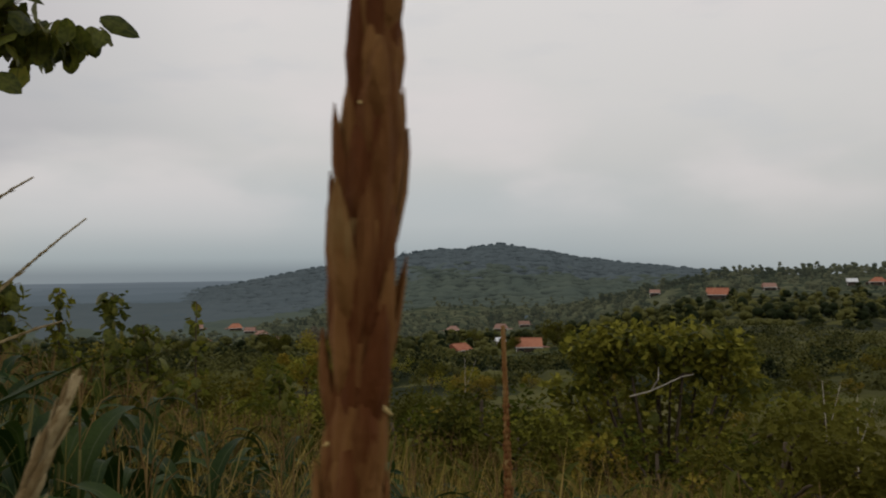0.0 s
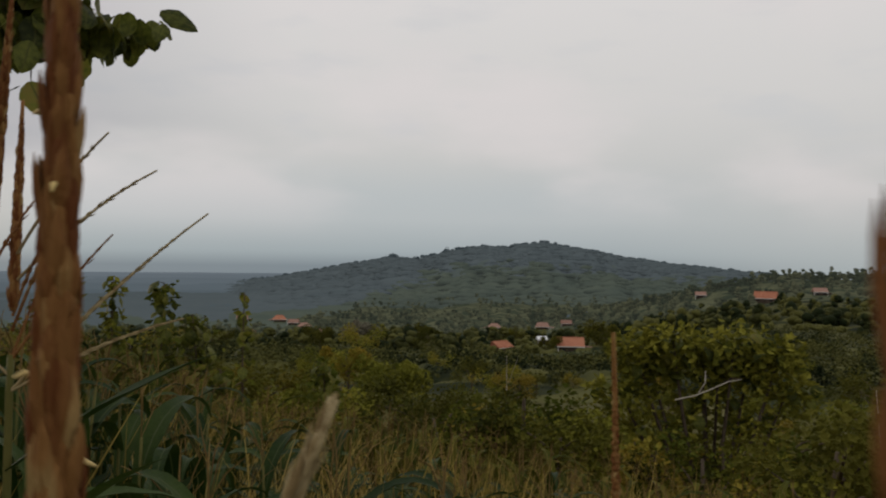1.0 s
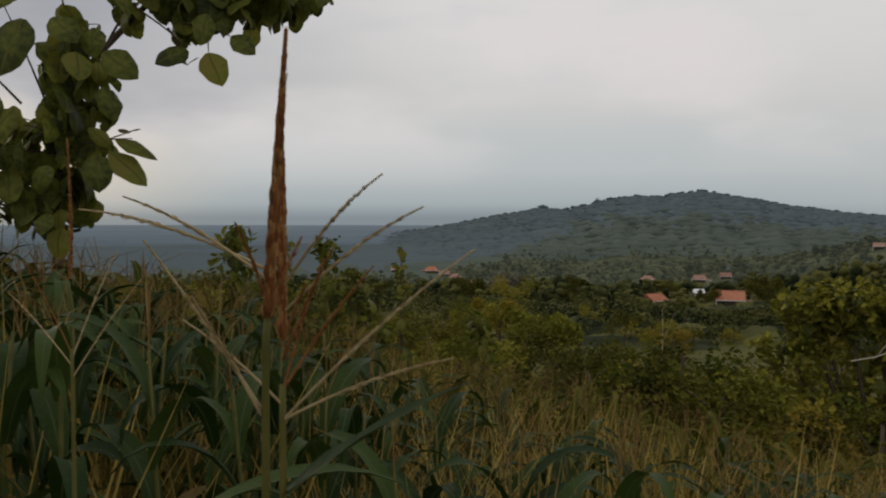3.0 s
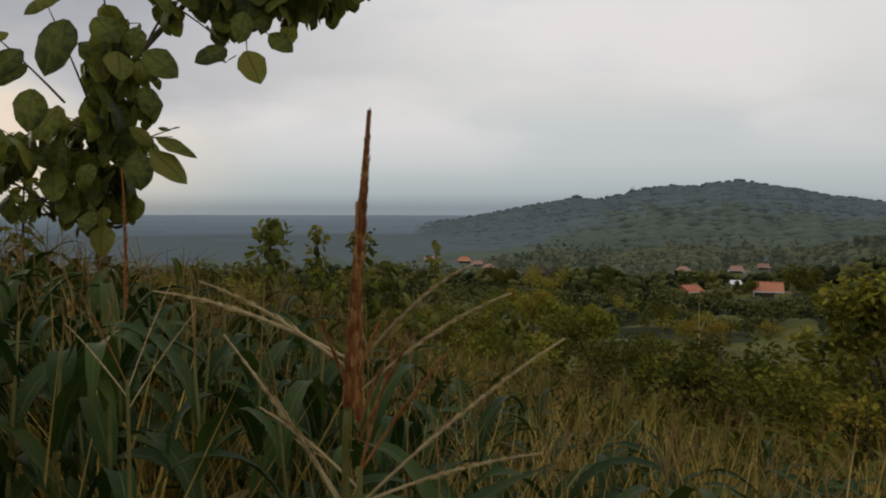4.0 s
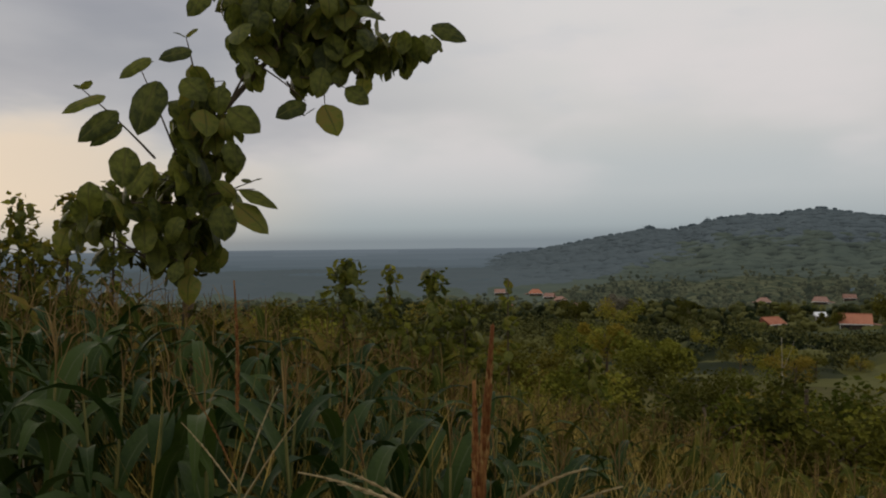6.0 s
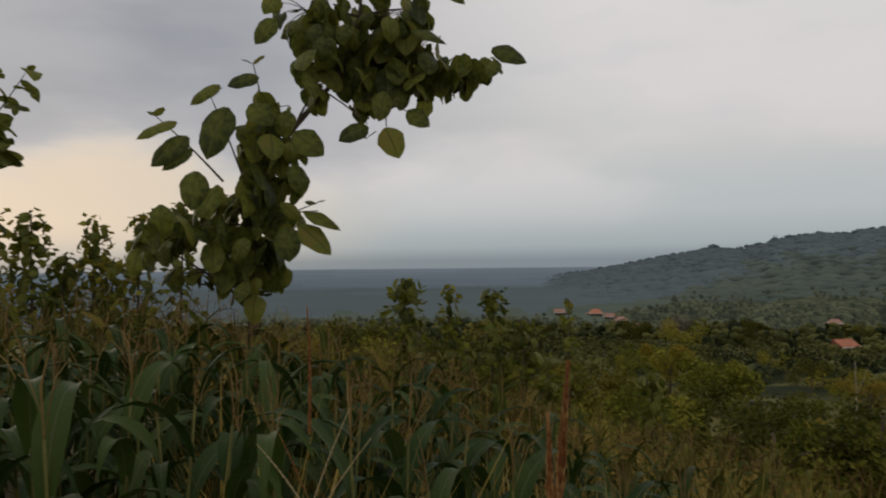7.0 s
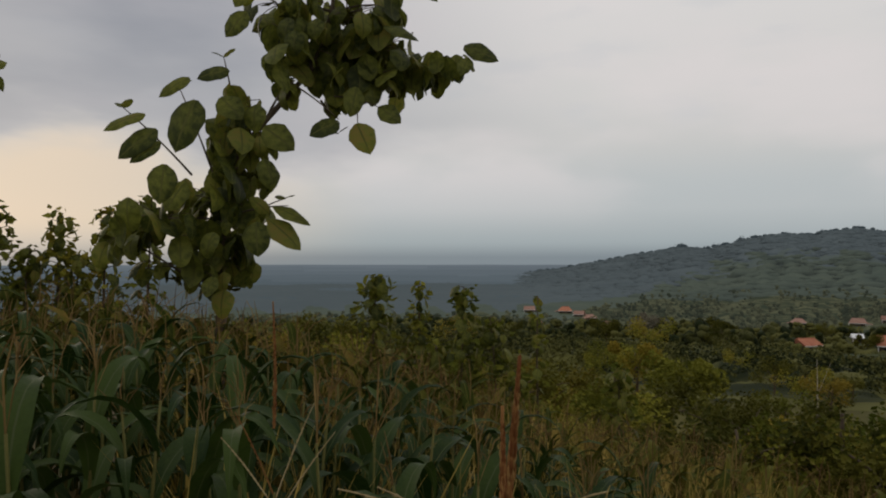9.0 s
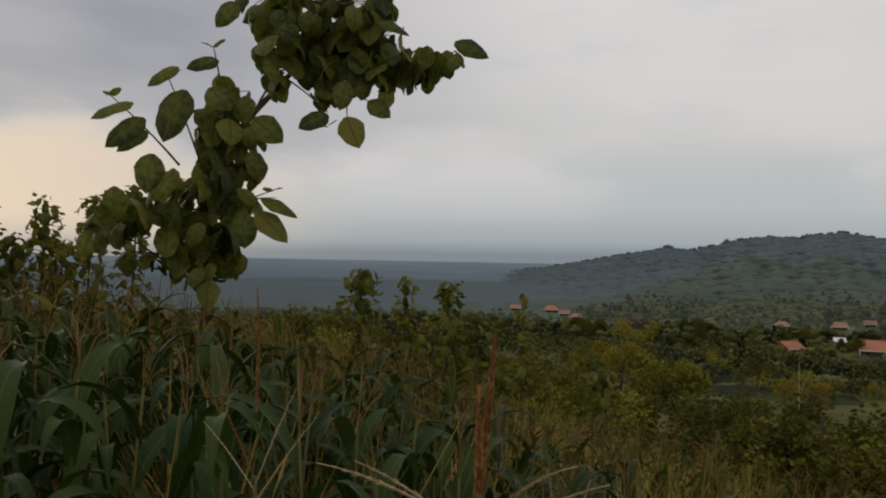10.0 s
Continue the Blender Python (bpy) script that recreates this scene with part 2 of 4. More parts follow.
# ---- mesh helpers ----
class Bag:
    """Vertices, faces and one UV a vertex, gathered before they become a mesh."""

    def __init__(self):
        self.v, self.f, self.uv = [], [], []

    def add(self, verts, faces, uvs=None):
        k = len(self.v)
        self.v.extend(tuple(p) for p in verts)
        self.f.extend(tuple(i + k for i in f) for f in faces)
        self.uv.extend(uvs if uvs is not None else [(0.0, 0.0)] * len(verts))

    def mesh(self, name, material, smooth=True):
        me = bpy.data.meshes.new(name)
        me.from_pydata(self.v, [], self.f)
        lay = me.uv_layers.new(name="UVMap")
        idx = np.empty(len(me.loops), dtype=np.int32)
        me.loops.foreach_get("vertex_index", idx)
        lay.data.foreach_set("uv", np.array(self.uv, dtype=np.float32)[idx].ravel())
        me.polygons.foreach_set("use_smooth", [smooth] * len(me.polygons))
        for m in material if isinstance(material, (list, tuple)) else (material,):
            me.materials.append(m)
        me.update()
        return me


def part(name, mesh, parent, label="", m=None):
    ob = new(name, mesh)
    ob.parent = parent
    if m is not None:
        ob.matrix_basis = m
    if label:
        ob["label"] = label
    return ob


def root(name, m, label, category, group="", kind=""):
    ob = new(name)
    ob.empty_display_size = 0.1
    ob.matrix_basis = m
    return tagged(ob, label, category, group, kind)


def tube(bag, pts, radii, sides=6):
    """A round tapering limb along pts, capped."""
    pts = [Vector(p) for p in pts]
    verts, faces, side = [], [], Vector((1, 0, 0))
    n = len(pts)
    for i, p in enumerate(pts):
        way = (pts[min(i + 1, n - 1)] - pts[max(i - 1, 0)]).normalized()
        s = (side - way * side.dot(way))
        side = s.normalized() if s.length > 1e-4 else way.orthogonal().normalized()
        up = way.cross(side)
        for k in range(sides):
            a = 2 * math.pi * k / sides
            verts.append(p + (side * math.cos(a) + up * math.sin(a)) * radii[i])
    for i in range(n - 1):
        for k in range(sides):
            j = (k + 1) % sides
            faces.append((i * sides + k, i * sides + j, (i + 1) * sides + j, (i + 1) * sides + k))
    faces.append(tuple(range(sides))[::-1])
    faces.append(tuple((n - 1) * sides + k for k in range(sides)))
    bag.add(verts, faces)


def bend(p, q, n, sag, rnd=None, jitter=0.0):
    """Points from p to q, bowed by sag (a vector)."""
    p, q, sag = Vector(p), Vector(q), Vector(sag)
    out = []
    for i in range(n + 1):
        t = i / n
        w = p.lerp(q, t) + sag * (4 * t * (1 - t))
        if rnd and 0 < i < n:
            w += Vector((rnd.uniform(-1, 1), rnd.uniform(-1, 1), rnd.uniform(-1, 1))) * jitter
        out.append(w)
    return out


def smooth(a, b, v):
    t = min(1.0, max(0.0, (v - a) / (b - a)))
    return t * t * (3 - 2 * t)


def polar(az, r):
    return r * math.sin(radians(az)), r * math.cos(radians(az))


def ground_z(x, y):
    """Height of the hillside: it falls away ahead, then valley, plain and a wooded rise to the right."""
    r = math.hypot(x, y)
    az = math.degrees(math.atan2(x, y))
    s = 0.20 * x + 0.22 * y
    near = -s if s > -3 else 3 + 0.2 * (-s - 3)
    low = np.interp(r, (14, 45, 100, 250, 500, 700), (-4, -7.5, -12, -25.5, -41, -45))
    rise = np.interp(r, (45, 100, 350, 600, 900, 1500), (-7.5, -10.5, -17, -5, -20, -43))
    w = smooth(4, 22, az) * (1 - smooth(70, 110, az))
    far = float(low * (1 - w) + rise * w)
    b = smooth(14, 50, r)
    z = near * (1 - b) + far * b
    if r > 3:
        z += noise.noise(Vector((x * 0.06, y * 0.06, 0))) * min(0.5, 0.02 * r) + noise.noise(Vector((x * 0.008, y * 0.008, 3))) * min(3.0, r * 0.008)
    return z


def paddy(az, r):
    """The open green field below the houses."""
    return 3.4 < az < 11.5 and 152 < r < 236


# ---- ground ----
def build_ground():
    rings = [0.0] + [0.6 * 1.115 ** i for i in range(83)]
    rings = [r for r in rings if r < 4900] + [4900]
    seg = 160
    verts, faces, mats = [], [], []
    for r in rings:
        for k in range(seg):
            x, y = polar(360 * k / seg, max(r, 0.01))
            verts.append((x, y, ground_z(x, y)))
    for i in range(len(rings) - 1):
        rm = (rings[i] + rings[i + 1]) / 2
        base = rm
        for k in range(seg):
            j = (k + 1) % seg
            az = 360 * (k + 0.5) / seg
            rm = base * (1 + 0.3 * noise.noise(Vector((math.cos(radians(az)) * 6, math.sin(radians(az)) * 6, base * 0.002)))) if base > 600 else base
            faces.append((i * seg + k, (i + 1) * seg + k, (i + 1) * seg + j, i * seg + j))
            # slots 3 and up: farther rings take the paler haze-painted plain colours
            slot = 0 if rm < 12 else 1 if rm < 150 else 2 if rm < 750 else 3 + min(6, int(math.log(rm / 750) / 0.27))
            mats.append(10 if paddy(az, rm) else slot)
    bag = Bag()
    bag.add(verts, faces)
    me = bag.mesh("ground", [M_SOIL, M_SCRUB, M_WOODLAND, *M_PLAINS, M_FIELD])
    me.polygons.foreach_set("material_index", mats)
    tagged(new("ground", me), "hillside falling to a wooded valley and a plain with painted haze", "ground", kind="structure")


build_ground()


# ---- the hill across the valley ----
def lump_shapes(level, count):
    """Uneven leaf clumps of unit size, as vertices and faces."""
    out = []
    for k in range(count):
        bm = bmesh.new()
        bmesh.ops.create_icosphere(bm, subdivisions=level, radius=1.0)
        for v in bm.verts:
            v.co *= 1.0 + 0.42 * noise.noise(v.co * 1.7 + Vector((k * 7.3, 0, 0))) + 0.2 * noise.noise(v.co * 4.1 + Vector((0, k * 5.1, 0)))
        bm.verts.index_update()
        out.append(([v.co.copy() for v in bm.verts], [tuple(v.index for v in f.verts) for f in bm.faces]))
        bm.free()
    return out


RIDGE = [(-24, -1.9), (-21.1, -1.6), (-18.4, -1.2), (-15.3, -0.86), (-12.1, -0.27), (-9.7, 0.21), (-8.1, 0.47), (-6.8, 0.72),
         (-4.7, 0.60), (-2.7, 1.15), (-0.2, 1.62), (2.1, 1.48), (2.5, 1.70), (4.5, 1.93), (6.4, 1.56), (10.4, 0.85),
         (13.5, 0.39), (15.7, 0.17), (17.6, 0.0), (20.8, -0.3), (26, -0.8)]


def hill_z(az, r):
    """Height of the far hill's near flank, from its foot to its crest."""
    if not -24 < az < 26 or r < 700:
        return -999.0
    t = min(1.0, (r - 700) / 1800)
    el = float(np.interp(az, [p for p, _ in RIDGE], [q for _, q in RIDGE]))
    crest = 1.95 + 2500 * math.tan(radians(el))
    side = smooth(-23, -13, az)
    foot = -47
    z = foot + (crest - foot) * (t ** (1.5 - 0.3 * side))
    spur = noise.noise(Vector((az * 0.33, t * 2.6, 5))) * 24 + noise.noise(Vector((az * 1.2, t * 8, 9))) * 8
    return z + spur * math.sin(math.pi * min(t, 1)) * smooth(0.0, 0.25, t) * min(1, max(0.15, (crest + 44) / 90))


def build_hill():
    azs = np.linspace(-23.9, 25.9, 301)
    bag = Bag()
    rows = 54
    n = len(azs)
    for k in range(rows + 1):
        r = 700 + 1800 * k / rows + 0.01
        for a in azs:
            x, y = polar(a, r)
            bag.v.append((x, y, hill_z(float(a), r)))
            bag.uv.append((0, 0))
    mats = []
    for k in range(rows):
        for i in range(n - 1):
            bag.f.append((k * n + i, k * n + i + 1, (k + 1) * n + i + 1, (k + 1) * n + i))
            # slots step from green to blue as the painted haze thickens uphill
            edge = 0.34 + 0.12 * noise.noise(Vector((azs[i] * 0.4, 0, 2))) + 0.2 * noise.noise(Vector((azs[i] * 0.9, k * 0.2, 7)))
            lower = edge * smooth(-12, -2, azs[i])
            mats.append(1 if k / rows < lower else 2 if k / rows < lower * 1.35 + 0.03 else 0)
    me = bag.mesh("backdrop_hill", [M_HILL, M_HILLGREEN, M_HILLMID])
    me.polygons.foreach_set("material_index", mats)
    tagged(new("backdrop_hill", me), "long wooded hill across the valley, blue haze painted in", "hill", kind="structure")
    # trees along its crest and flank
    rnd = random.Random(4)
    wood = Bag()
    lumps = lump_shapes(1, 6)

    def grove(p, w, h, heap):
        verts, faces = rnd.choice(lumps)
        heap.add([(p.x + v.x * w, p.y + v.y * w, p.z + v.z * h) for v in verts], faces)

    upper, lower = Bag(), Bag()
    for i in range(3600):
        a, t = rnd.uniform(-19, 21), rnd.uniform(0.1, 0.99)
        k, j = int(round(t * rows)), int((a + 23.9) / 49.8 * 300)
        p = Vector(bag.v[k * n + j]) + Vector((rnd.uniform(-10, 10), rnd.uniform(-16, 16), 0))
        h = rnd.uniform(2, 5)
        grove(p - Vector((0, 0, h * 0.15)), h * rnd.uniform(2.0, 4.5), h, upper if mats[min(k, rows - 1) * (n - 1) + j] == 0 else lower)
    for i in range(240):
        a = rnd.uniform(-17, 20)
        p = Vector(bag.v[rows * n + int((a + 23.9) / 49.8 * 300)])
        h = rnd.choice((2, 2, 3, 4))
        grove(p + Vector((rnd.uniform(-8, 8), -3, h * 0.2)), h * rnd.uniform(1.3, 3.0), h, wood)
    tagged(new("hill_flank_woods", upper.mesh("hill_flank_woods", M_HILL)), "woods on the upper hillside, blue-grey with painted haze", "woods", kind="stuff")
    tagged(new("hill_foot_woods", lower.mesh("hill_foot_woods", M_HILLGREEN)), "green woods on the lower hillside with painted haze", "woods", kind="stuff")
    # single groves that stand up from the crest
    for a, w, h in ((-6.9, 24, 15), (-6.5, 17, 10), (-4.9, 12, 9), (-4.2, 20, 11), (-3.7, 16, 7), (-2.6, 14, 14), (-1.9, 16, 10), (2.4, 9, 9), (4.4, 12, 7)):
        el = np.interp(a, [p for p, _ in RIDGE], [q for _, q in RIDGE])
        x, y = polar(a, 2490)
        z = 1.95 + 2500 * math.tan(radians(float(el)))
        for _ in range(4):
            grove(Vector((x + rnd.uniform(-0.6, 0.6) * w, y, z + rnd.uniform(-0.1, 0.35) * h)), w * rnd.uniform(0.35, 0.6), h * rnd.uniform(0.4, 0.65), wood)
        puff(wood, Vector((x, y, z + h * 0.4)), w * 0.8, h, 30, h * 0.25, rnd)
    tagged(new("hill_woods", wood.mesh("hill_woods", M_HILLTREE, False)), "dark scattered trees along the hill crest with painted haze", "woods", kind="stuff")


def puff(bag, centre, rx, h, count, size, rnd, flat=0.75):
    """A ragged crown of small bent leaf sprays, with gaps and an uneven outline."""
    lumps = [(Vector((rnd.uniform(-0.55, 0.55) * rx, rnd.uniform(-0.55, 0.55) * rx, rnd.uniform(-0.3, 0.45) * h)), rnd.uniform(0.35, 0.62)) for _ in range(5)]
    for _ in range(count):
        c, k = rnd.choice(lumps)
        d = Vector((rnd.gauss(0, 1), rnd.gauss(0, 1), rnd.gauss(0, 1))).normalized() * (rnd.random() ** 0.4)
        p = centre + c + Vector((d.x * rx * k, d.y * rx * k, d.z * h * k * flat))
        spray(bag, p, size * rnd.uniform(0.6, 1.3), d, rnd)


def spray(bag, p, s, out, rnd):
    """One leaf spray: a bent kite of two triangles pairs."""
    way = Vector((out.x + rnd.uniform(-0.8, 0.8), out.y + rnd.uniform(-0.8, 0.8), rnd.uniform(-0.9, 0.5))).normalized()
    side = way.cross(Vector((rnd.uniform(-1, 1), rnd.uniform(-1, 1), rnd.uniform(0.3, 1)))).normalized()
    up = way.cross(side)
    a, t = p - way * s * 0.5, p + way * s * 0.5 - up * s * 0.12
    bag.add((a, p + side * s * 0.32, t, p - side * s * 0.32, p + up * s * 0.1), ((0, 1, 4), (1, 2, 4), (2, 3, 4), (3, 0, 4)))


build_hill()


# ---- woods of the valley ----
LUMPS, ROUGH_LUMPS = lump_shapes(2, 7), lump_shapes(1, 7)


def forest_tree(bag, x, y, g, w, h, count, fine, rnd):
    """A woodland tree of leaf clumps with a ragged fringe of sprays; its short trunk is lost among its neighbours."""
    shapes = LUMPS if fine else ROUGH_LUMPS
    tall = rnd.uniform(0.8, 1.2)
    for i in range(count):
        a, k = rnd.uniform(0, 6.283), rnd.random() ** 0.6
        up = rnd.uniform(0.3, 0.85)
        reach = w * 0.6 * k * (1.25 - up)
        c = Vector((x + math.cos(a) * reach, y + math.sin(a) * reach, g + h * up))
        s = w * rnd.uniform(0.22, 0.42)
        verts, faces = rnd.choice(shapes)
        ca, sa = math.cos(a * 3), math.sin(a * 3)
        flat = s * rnd.uniform(0.6, 0.95) * tall
        bag.add([(c.x + (v.x * ca - v.y * sa) * s, c.y + (v.x * sa + v.y * ca) * s, c.z + v.z * flat) for v in verts], faces)
        for _ in range(18 if fine else 7):
            d = Vector((rnd.gauss(0, 1), rnd.gauss(0, 1), rnd.gauss(0.3, 1))).normalized()
            spray(bag, c + Vector((d.x * s, d.y * s, d.z * flat)), s * (rnd.uniform(0.25, 0.5) if fine else rnd.uniform(0.3, 0.6)), d, rnd)
    tube(bag, [(x, y, g - 0.5), (x, y, g + h * 0.5)], [0.06 * w, 0.03 * w], 4)


def clear(x, y):
    """Open ground: the paddy and yards before the houses."""
    az, r = math.degrees(math.atan2(x, y)), math.hypot(x, y)
    if paddy(az, r):
        return True
    return any(math.hypot(x - hx, y - hy) < 7 or (abs(az - ha) < 0.35 and hr - 24 < r < hr) for hx, hy, ha, hr in HOUSE_SPOTS)


# azimuth, distance, width, depth, roof kind, turn
HOUSES = [(6.4, 246, 7.2, 6, "tile", 4), (1.3, 252, 5.0, 6, "tile", 40), (4.35, 330, 3.0, 4, "tin", 10), (-1.9, 400, 3.6, 5, "old", 30),
          (0.9, 560, 8, 6, "old", 10), (4.4, 570, 9, 6, "old", -5), (6.1, 590, 7, 6, "old", 8), (-16.8, 455, 7.0, 7, "tile", 20),
          (-15.4, 470, 5, 5, "tin", 0), (-14.7, 640, 10, 7, "tile", 5), (-13.7, 600, 7, 6, "old", -12), (-11.7, 470, 7, 6, "old", 15),
          (-17.3, 650, 8, 7, "old", 0), (19.6, 430, 10, 7, "tile", -8), (19.25, 360, 2.4, 3.0, "tin", 12), (15.4, 560, 6, 6, "old", 0), (22.9, 470, 6, 6, "old", 12),
          (27.9, 520, 5, 5, "tin", 5), (29.4, 520, 7, 6, "tile", -20), (-12.9, 560, 6, 6, "old", 30)]
HOUSE_SPOTS = [(*polar(a, r), a, r) for a, r, *_ in HOUSES]


def canopy_top(x, y, r):
    """Rounded crowns side by side, of uneven height."""
    cell = 6.5 if r < 400 else 9.0
    d, pts = noise.voronoi(Vector((x / cell, y / cell, 0.3)))
    lift = 0.55 + 0.45 * noise.noise(Vector((pts[0].x * 3.1, pts[0].y * 3.1, 1.0)))
    dome = max(0.0, 1.0 - 1.25 * d[0]) ** 0.8
    patch = 0.75 + 0.5 * noise.noise(Vector((x * 0.012, y * 0.012, 8)))
    return (0.5 + 8.5 * dome * lift + 0.8 * noise.noise(Vector((x * 0.9, y * 0.9, 4)))) * patch


def sight(az, r):
    """Height that keeps the village in view over the trees below."""
    return 1.95 + r * math.tan(radians(float(np.interp(az, (-50, -25, -12, 2, 4, 11, 14, 30), (-4.8, -5.0, -5.9, -6.2, -7.2, -7.2, -6.4, -5.4))) + 0.7 * noise.noise(Vector((az * 0.55, math.log(r) * 5, 3))) + 0.35 * noise.noise(Vector((az * 1.6, math.log(r) * 12, 6))))) 


def tree_limit(az, r):
    """How far the woods are cut down where they stand before a house."""
    k = 1.0
    for _, _, ha, hr in HOUSE_SPOTS:
        if abs(az - ha) < 1.2 and hr - 170 < r < hr + 4:
            k = min(k, 0.9 if abs(az - ha) > 0.45 or r < hr - 60 else 0.5)
    return k


def build_forest():
    rnd = random.Random(11)
    azs = np.linspace(-52, 44, 481)
    rs = [62 * 1.0125 ** i for i in range(249)]
    sheets = [(rs[:152], M_FOREST, "valley_canopy", "rounded dull green tree crowns on the valley side"),
              (rs[151:], [M_FARWOODS, M_HILLGREEN, M_HILL], "far_valley_canopy", "rounded tree crowns around the village with painted haze")]
    n = len(azs)
    for span, mat, name, label in sheets:
        bag = Bag()
        for r in span:
            for a in azs:
                a = float(a)
                x, y = polar(a, r)
                g = max(ground_z(x, y), hill_z(a, r))
                if clear(x, y):
                    z = g - 1.0
                else:
                    z = g + 0.55 * canopy_top(x, y, r) * tree_limit(a, r) * smooth(62, 85, r)
                    if r < 230:
                        z = min(z, max(g + 0.4, sight(a, r)))
                bag.v.append((x, y, z))
                bag.uv.append((0, 0))
        slots = []
        for k in range(len(span) - 1):
            for i in range(n - 1):
                q = k * n + i
                bag.f.append((q, q + 1, q + n + 1, q + n))
                # canopy farther off switches to the bluer, haze-painted hill colours
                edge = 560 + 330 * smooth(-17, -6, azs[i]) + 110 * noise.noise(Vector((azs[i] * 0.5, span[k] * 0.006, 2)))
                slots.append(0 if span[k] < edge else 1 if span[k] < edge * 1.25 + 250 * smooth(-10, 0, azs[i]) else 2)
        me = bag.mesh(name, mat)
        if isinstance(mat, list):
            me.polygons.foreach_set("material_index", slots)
        tagged(new(name, me), label, "woods", kind="stuff")
    near, far = Bag(), Bag()
    for i in range(5600):
        az = rnd.uniform(-50, 42)
        r = 78 * (1000 / 78) ** (rnd.random() ** 0.62)
        x, y = polar(az, r)
        if clear(x, y) or r > 560 + 400 * smooth(-17, -6, az):
            continue
        g = max(ground_z(x, y), hill_z(az, r))
        w = rnd.uniform(2.2, 4.6) * (1.0 if r > 200 else 0.8)
        h = w * rnd.uniform(1.1, 2.0) * tree_limit(az, r)
        if any(abs(az - ha) < 0.28 + math.degrees(w / r) and hr - 100 < r < hr + 3 for _, _, ha, hr in HOUSE_SPOTS):
            h *= 0.4
            w *= 0.6
        if r < 230:
            h = min(h, max(2.0, sight(az, r) - g))
            w = min(w, max(2.0, h * 0.8))
        if r < 215:
            puff(near, Vector((x, y, g + h * 0.5)), w, h, 90, 0.13 * w + 0.1, rnd)
            tube(near, [(x, y, g - 0.5), (x, y, g + h * 0.6)], [0.05 * w, 0.02 * w], 4)
        else:
            forest_tree(near if r < 410 else far, x, y, g, w, h, 8 if r < 320 else 5, r < 330, rnd)
    # scrub over the lower slope
    for i in range(800):
        az, r = rnd.uniform(-30, 36), rnd.uniform(72, 168)
        x, y = polar(az, r)
        if not paddy(az, r):
            w = rnd.uniform(1.8, 3.2)
            puff(near, Vector((x, y, ground_z(x, y) + 0.8)), w, rnd.uniform(2.0, 3.2), 80, 0.13 * w + 0.1, rnd)
    # the dark tree line on the ridge and the band of taller trees before the hill
    for i in range(150):
        az = 13.5 + 19 * (i + rnd.random()) / 150
        r = rnd.uniform(555, 640)
        x, y = polar(az, r)
        forest_tree(far, x, y, ground_z(x, y), rnd.uniform(3, 5), rnd.choice((6, 7, 8, 8, 9, 11)), 6, False, rnd)
    for i in range(70):
        az, r = rnd.uniform(3.5, 15), rnd.uniform(640, 760)
        x, y = polar(az, r)
        forest_tree(far, x, y, max(ground_z(x, y), hill_z(az, r)), rnd.uniform(4, 7), rnd.uniform(9, 14), 6, False, rnd)
    tagged(new("valley_woods", near.mesh("valley_woods", M_FOREST)), "dense dull green woodland on the valley side", "woods", kind="stuff")
    tagged(new("far_valley_woods", far.mesh("far_valley_woods", M_FARWOODS)), "green woodland around the village houses with painted haze", "woods", kind="stuff")


build_forest()


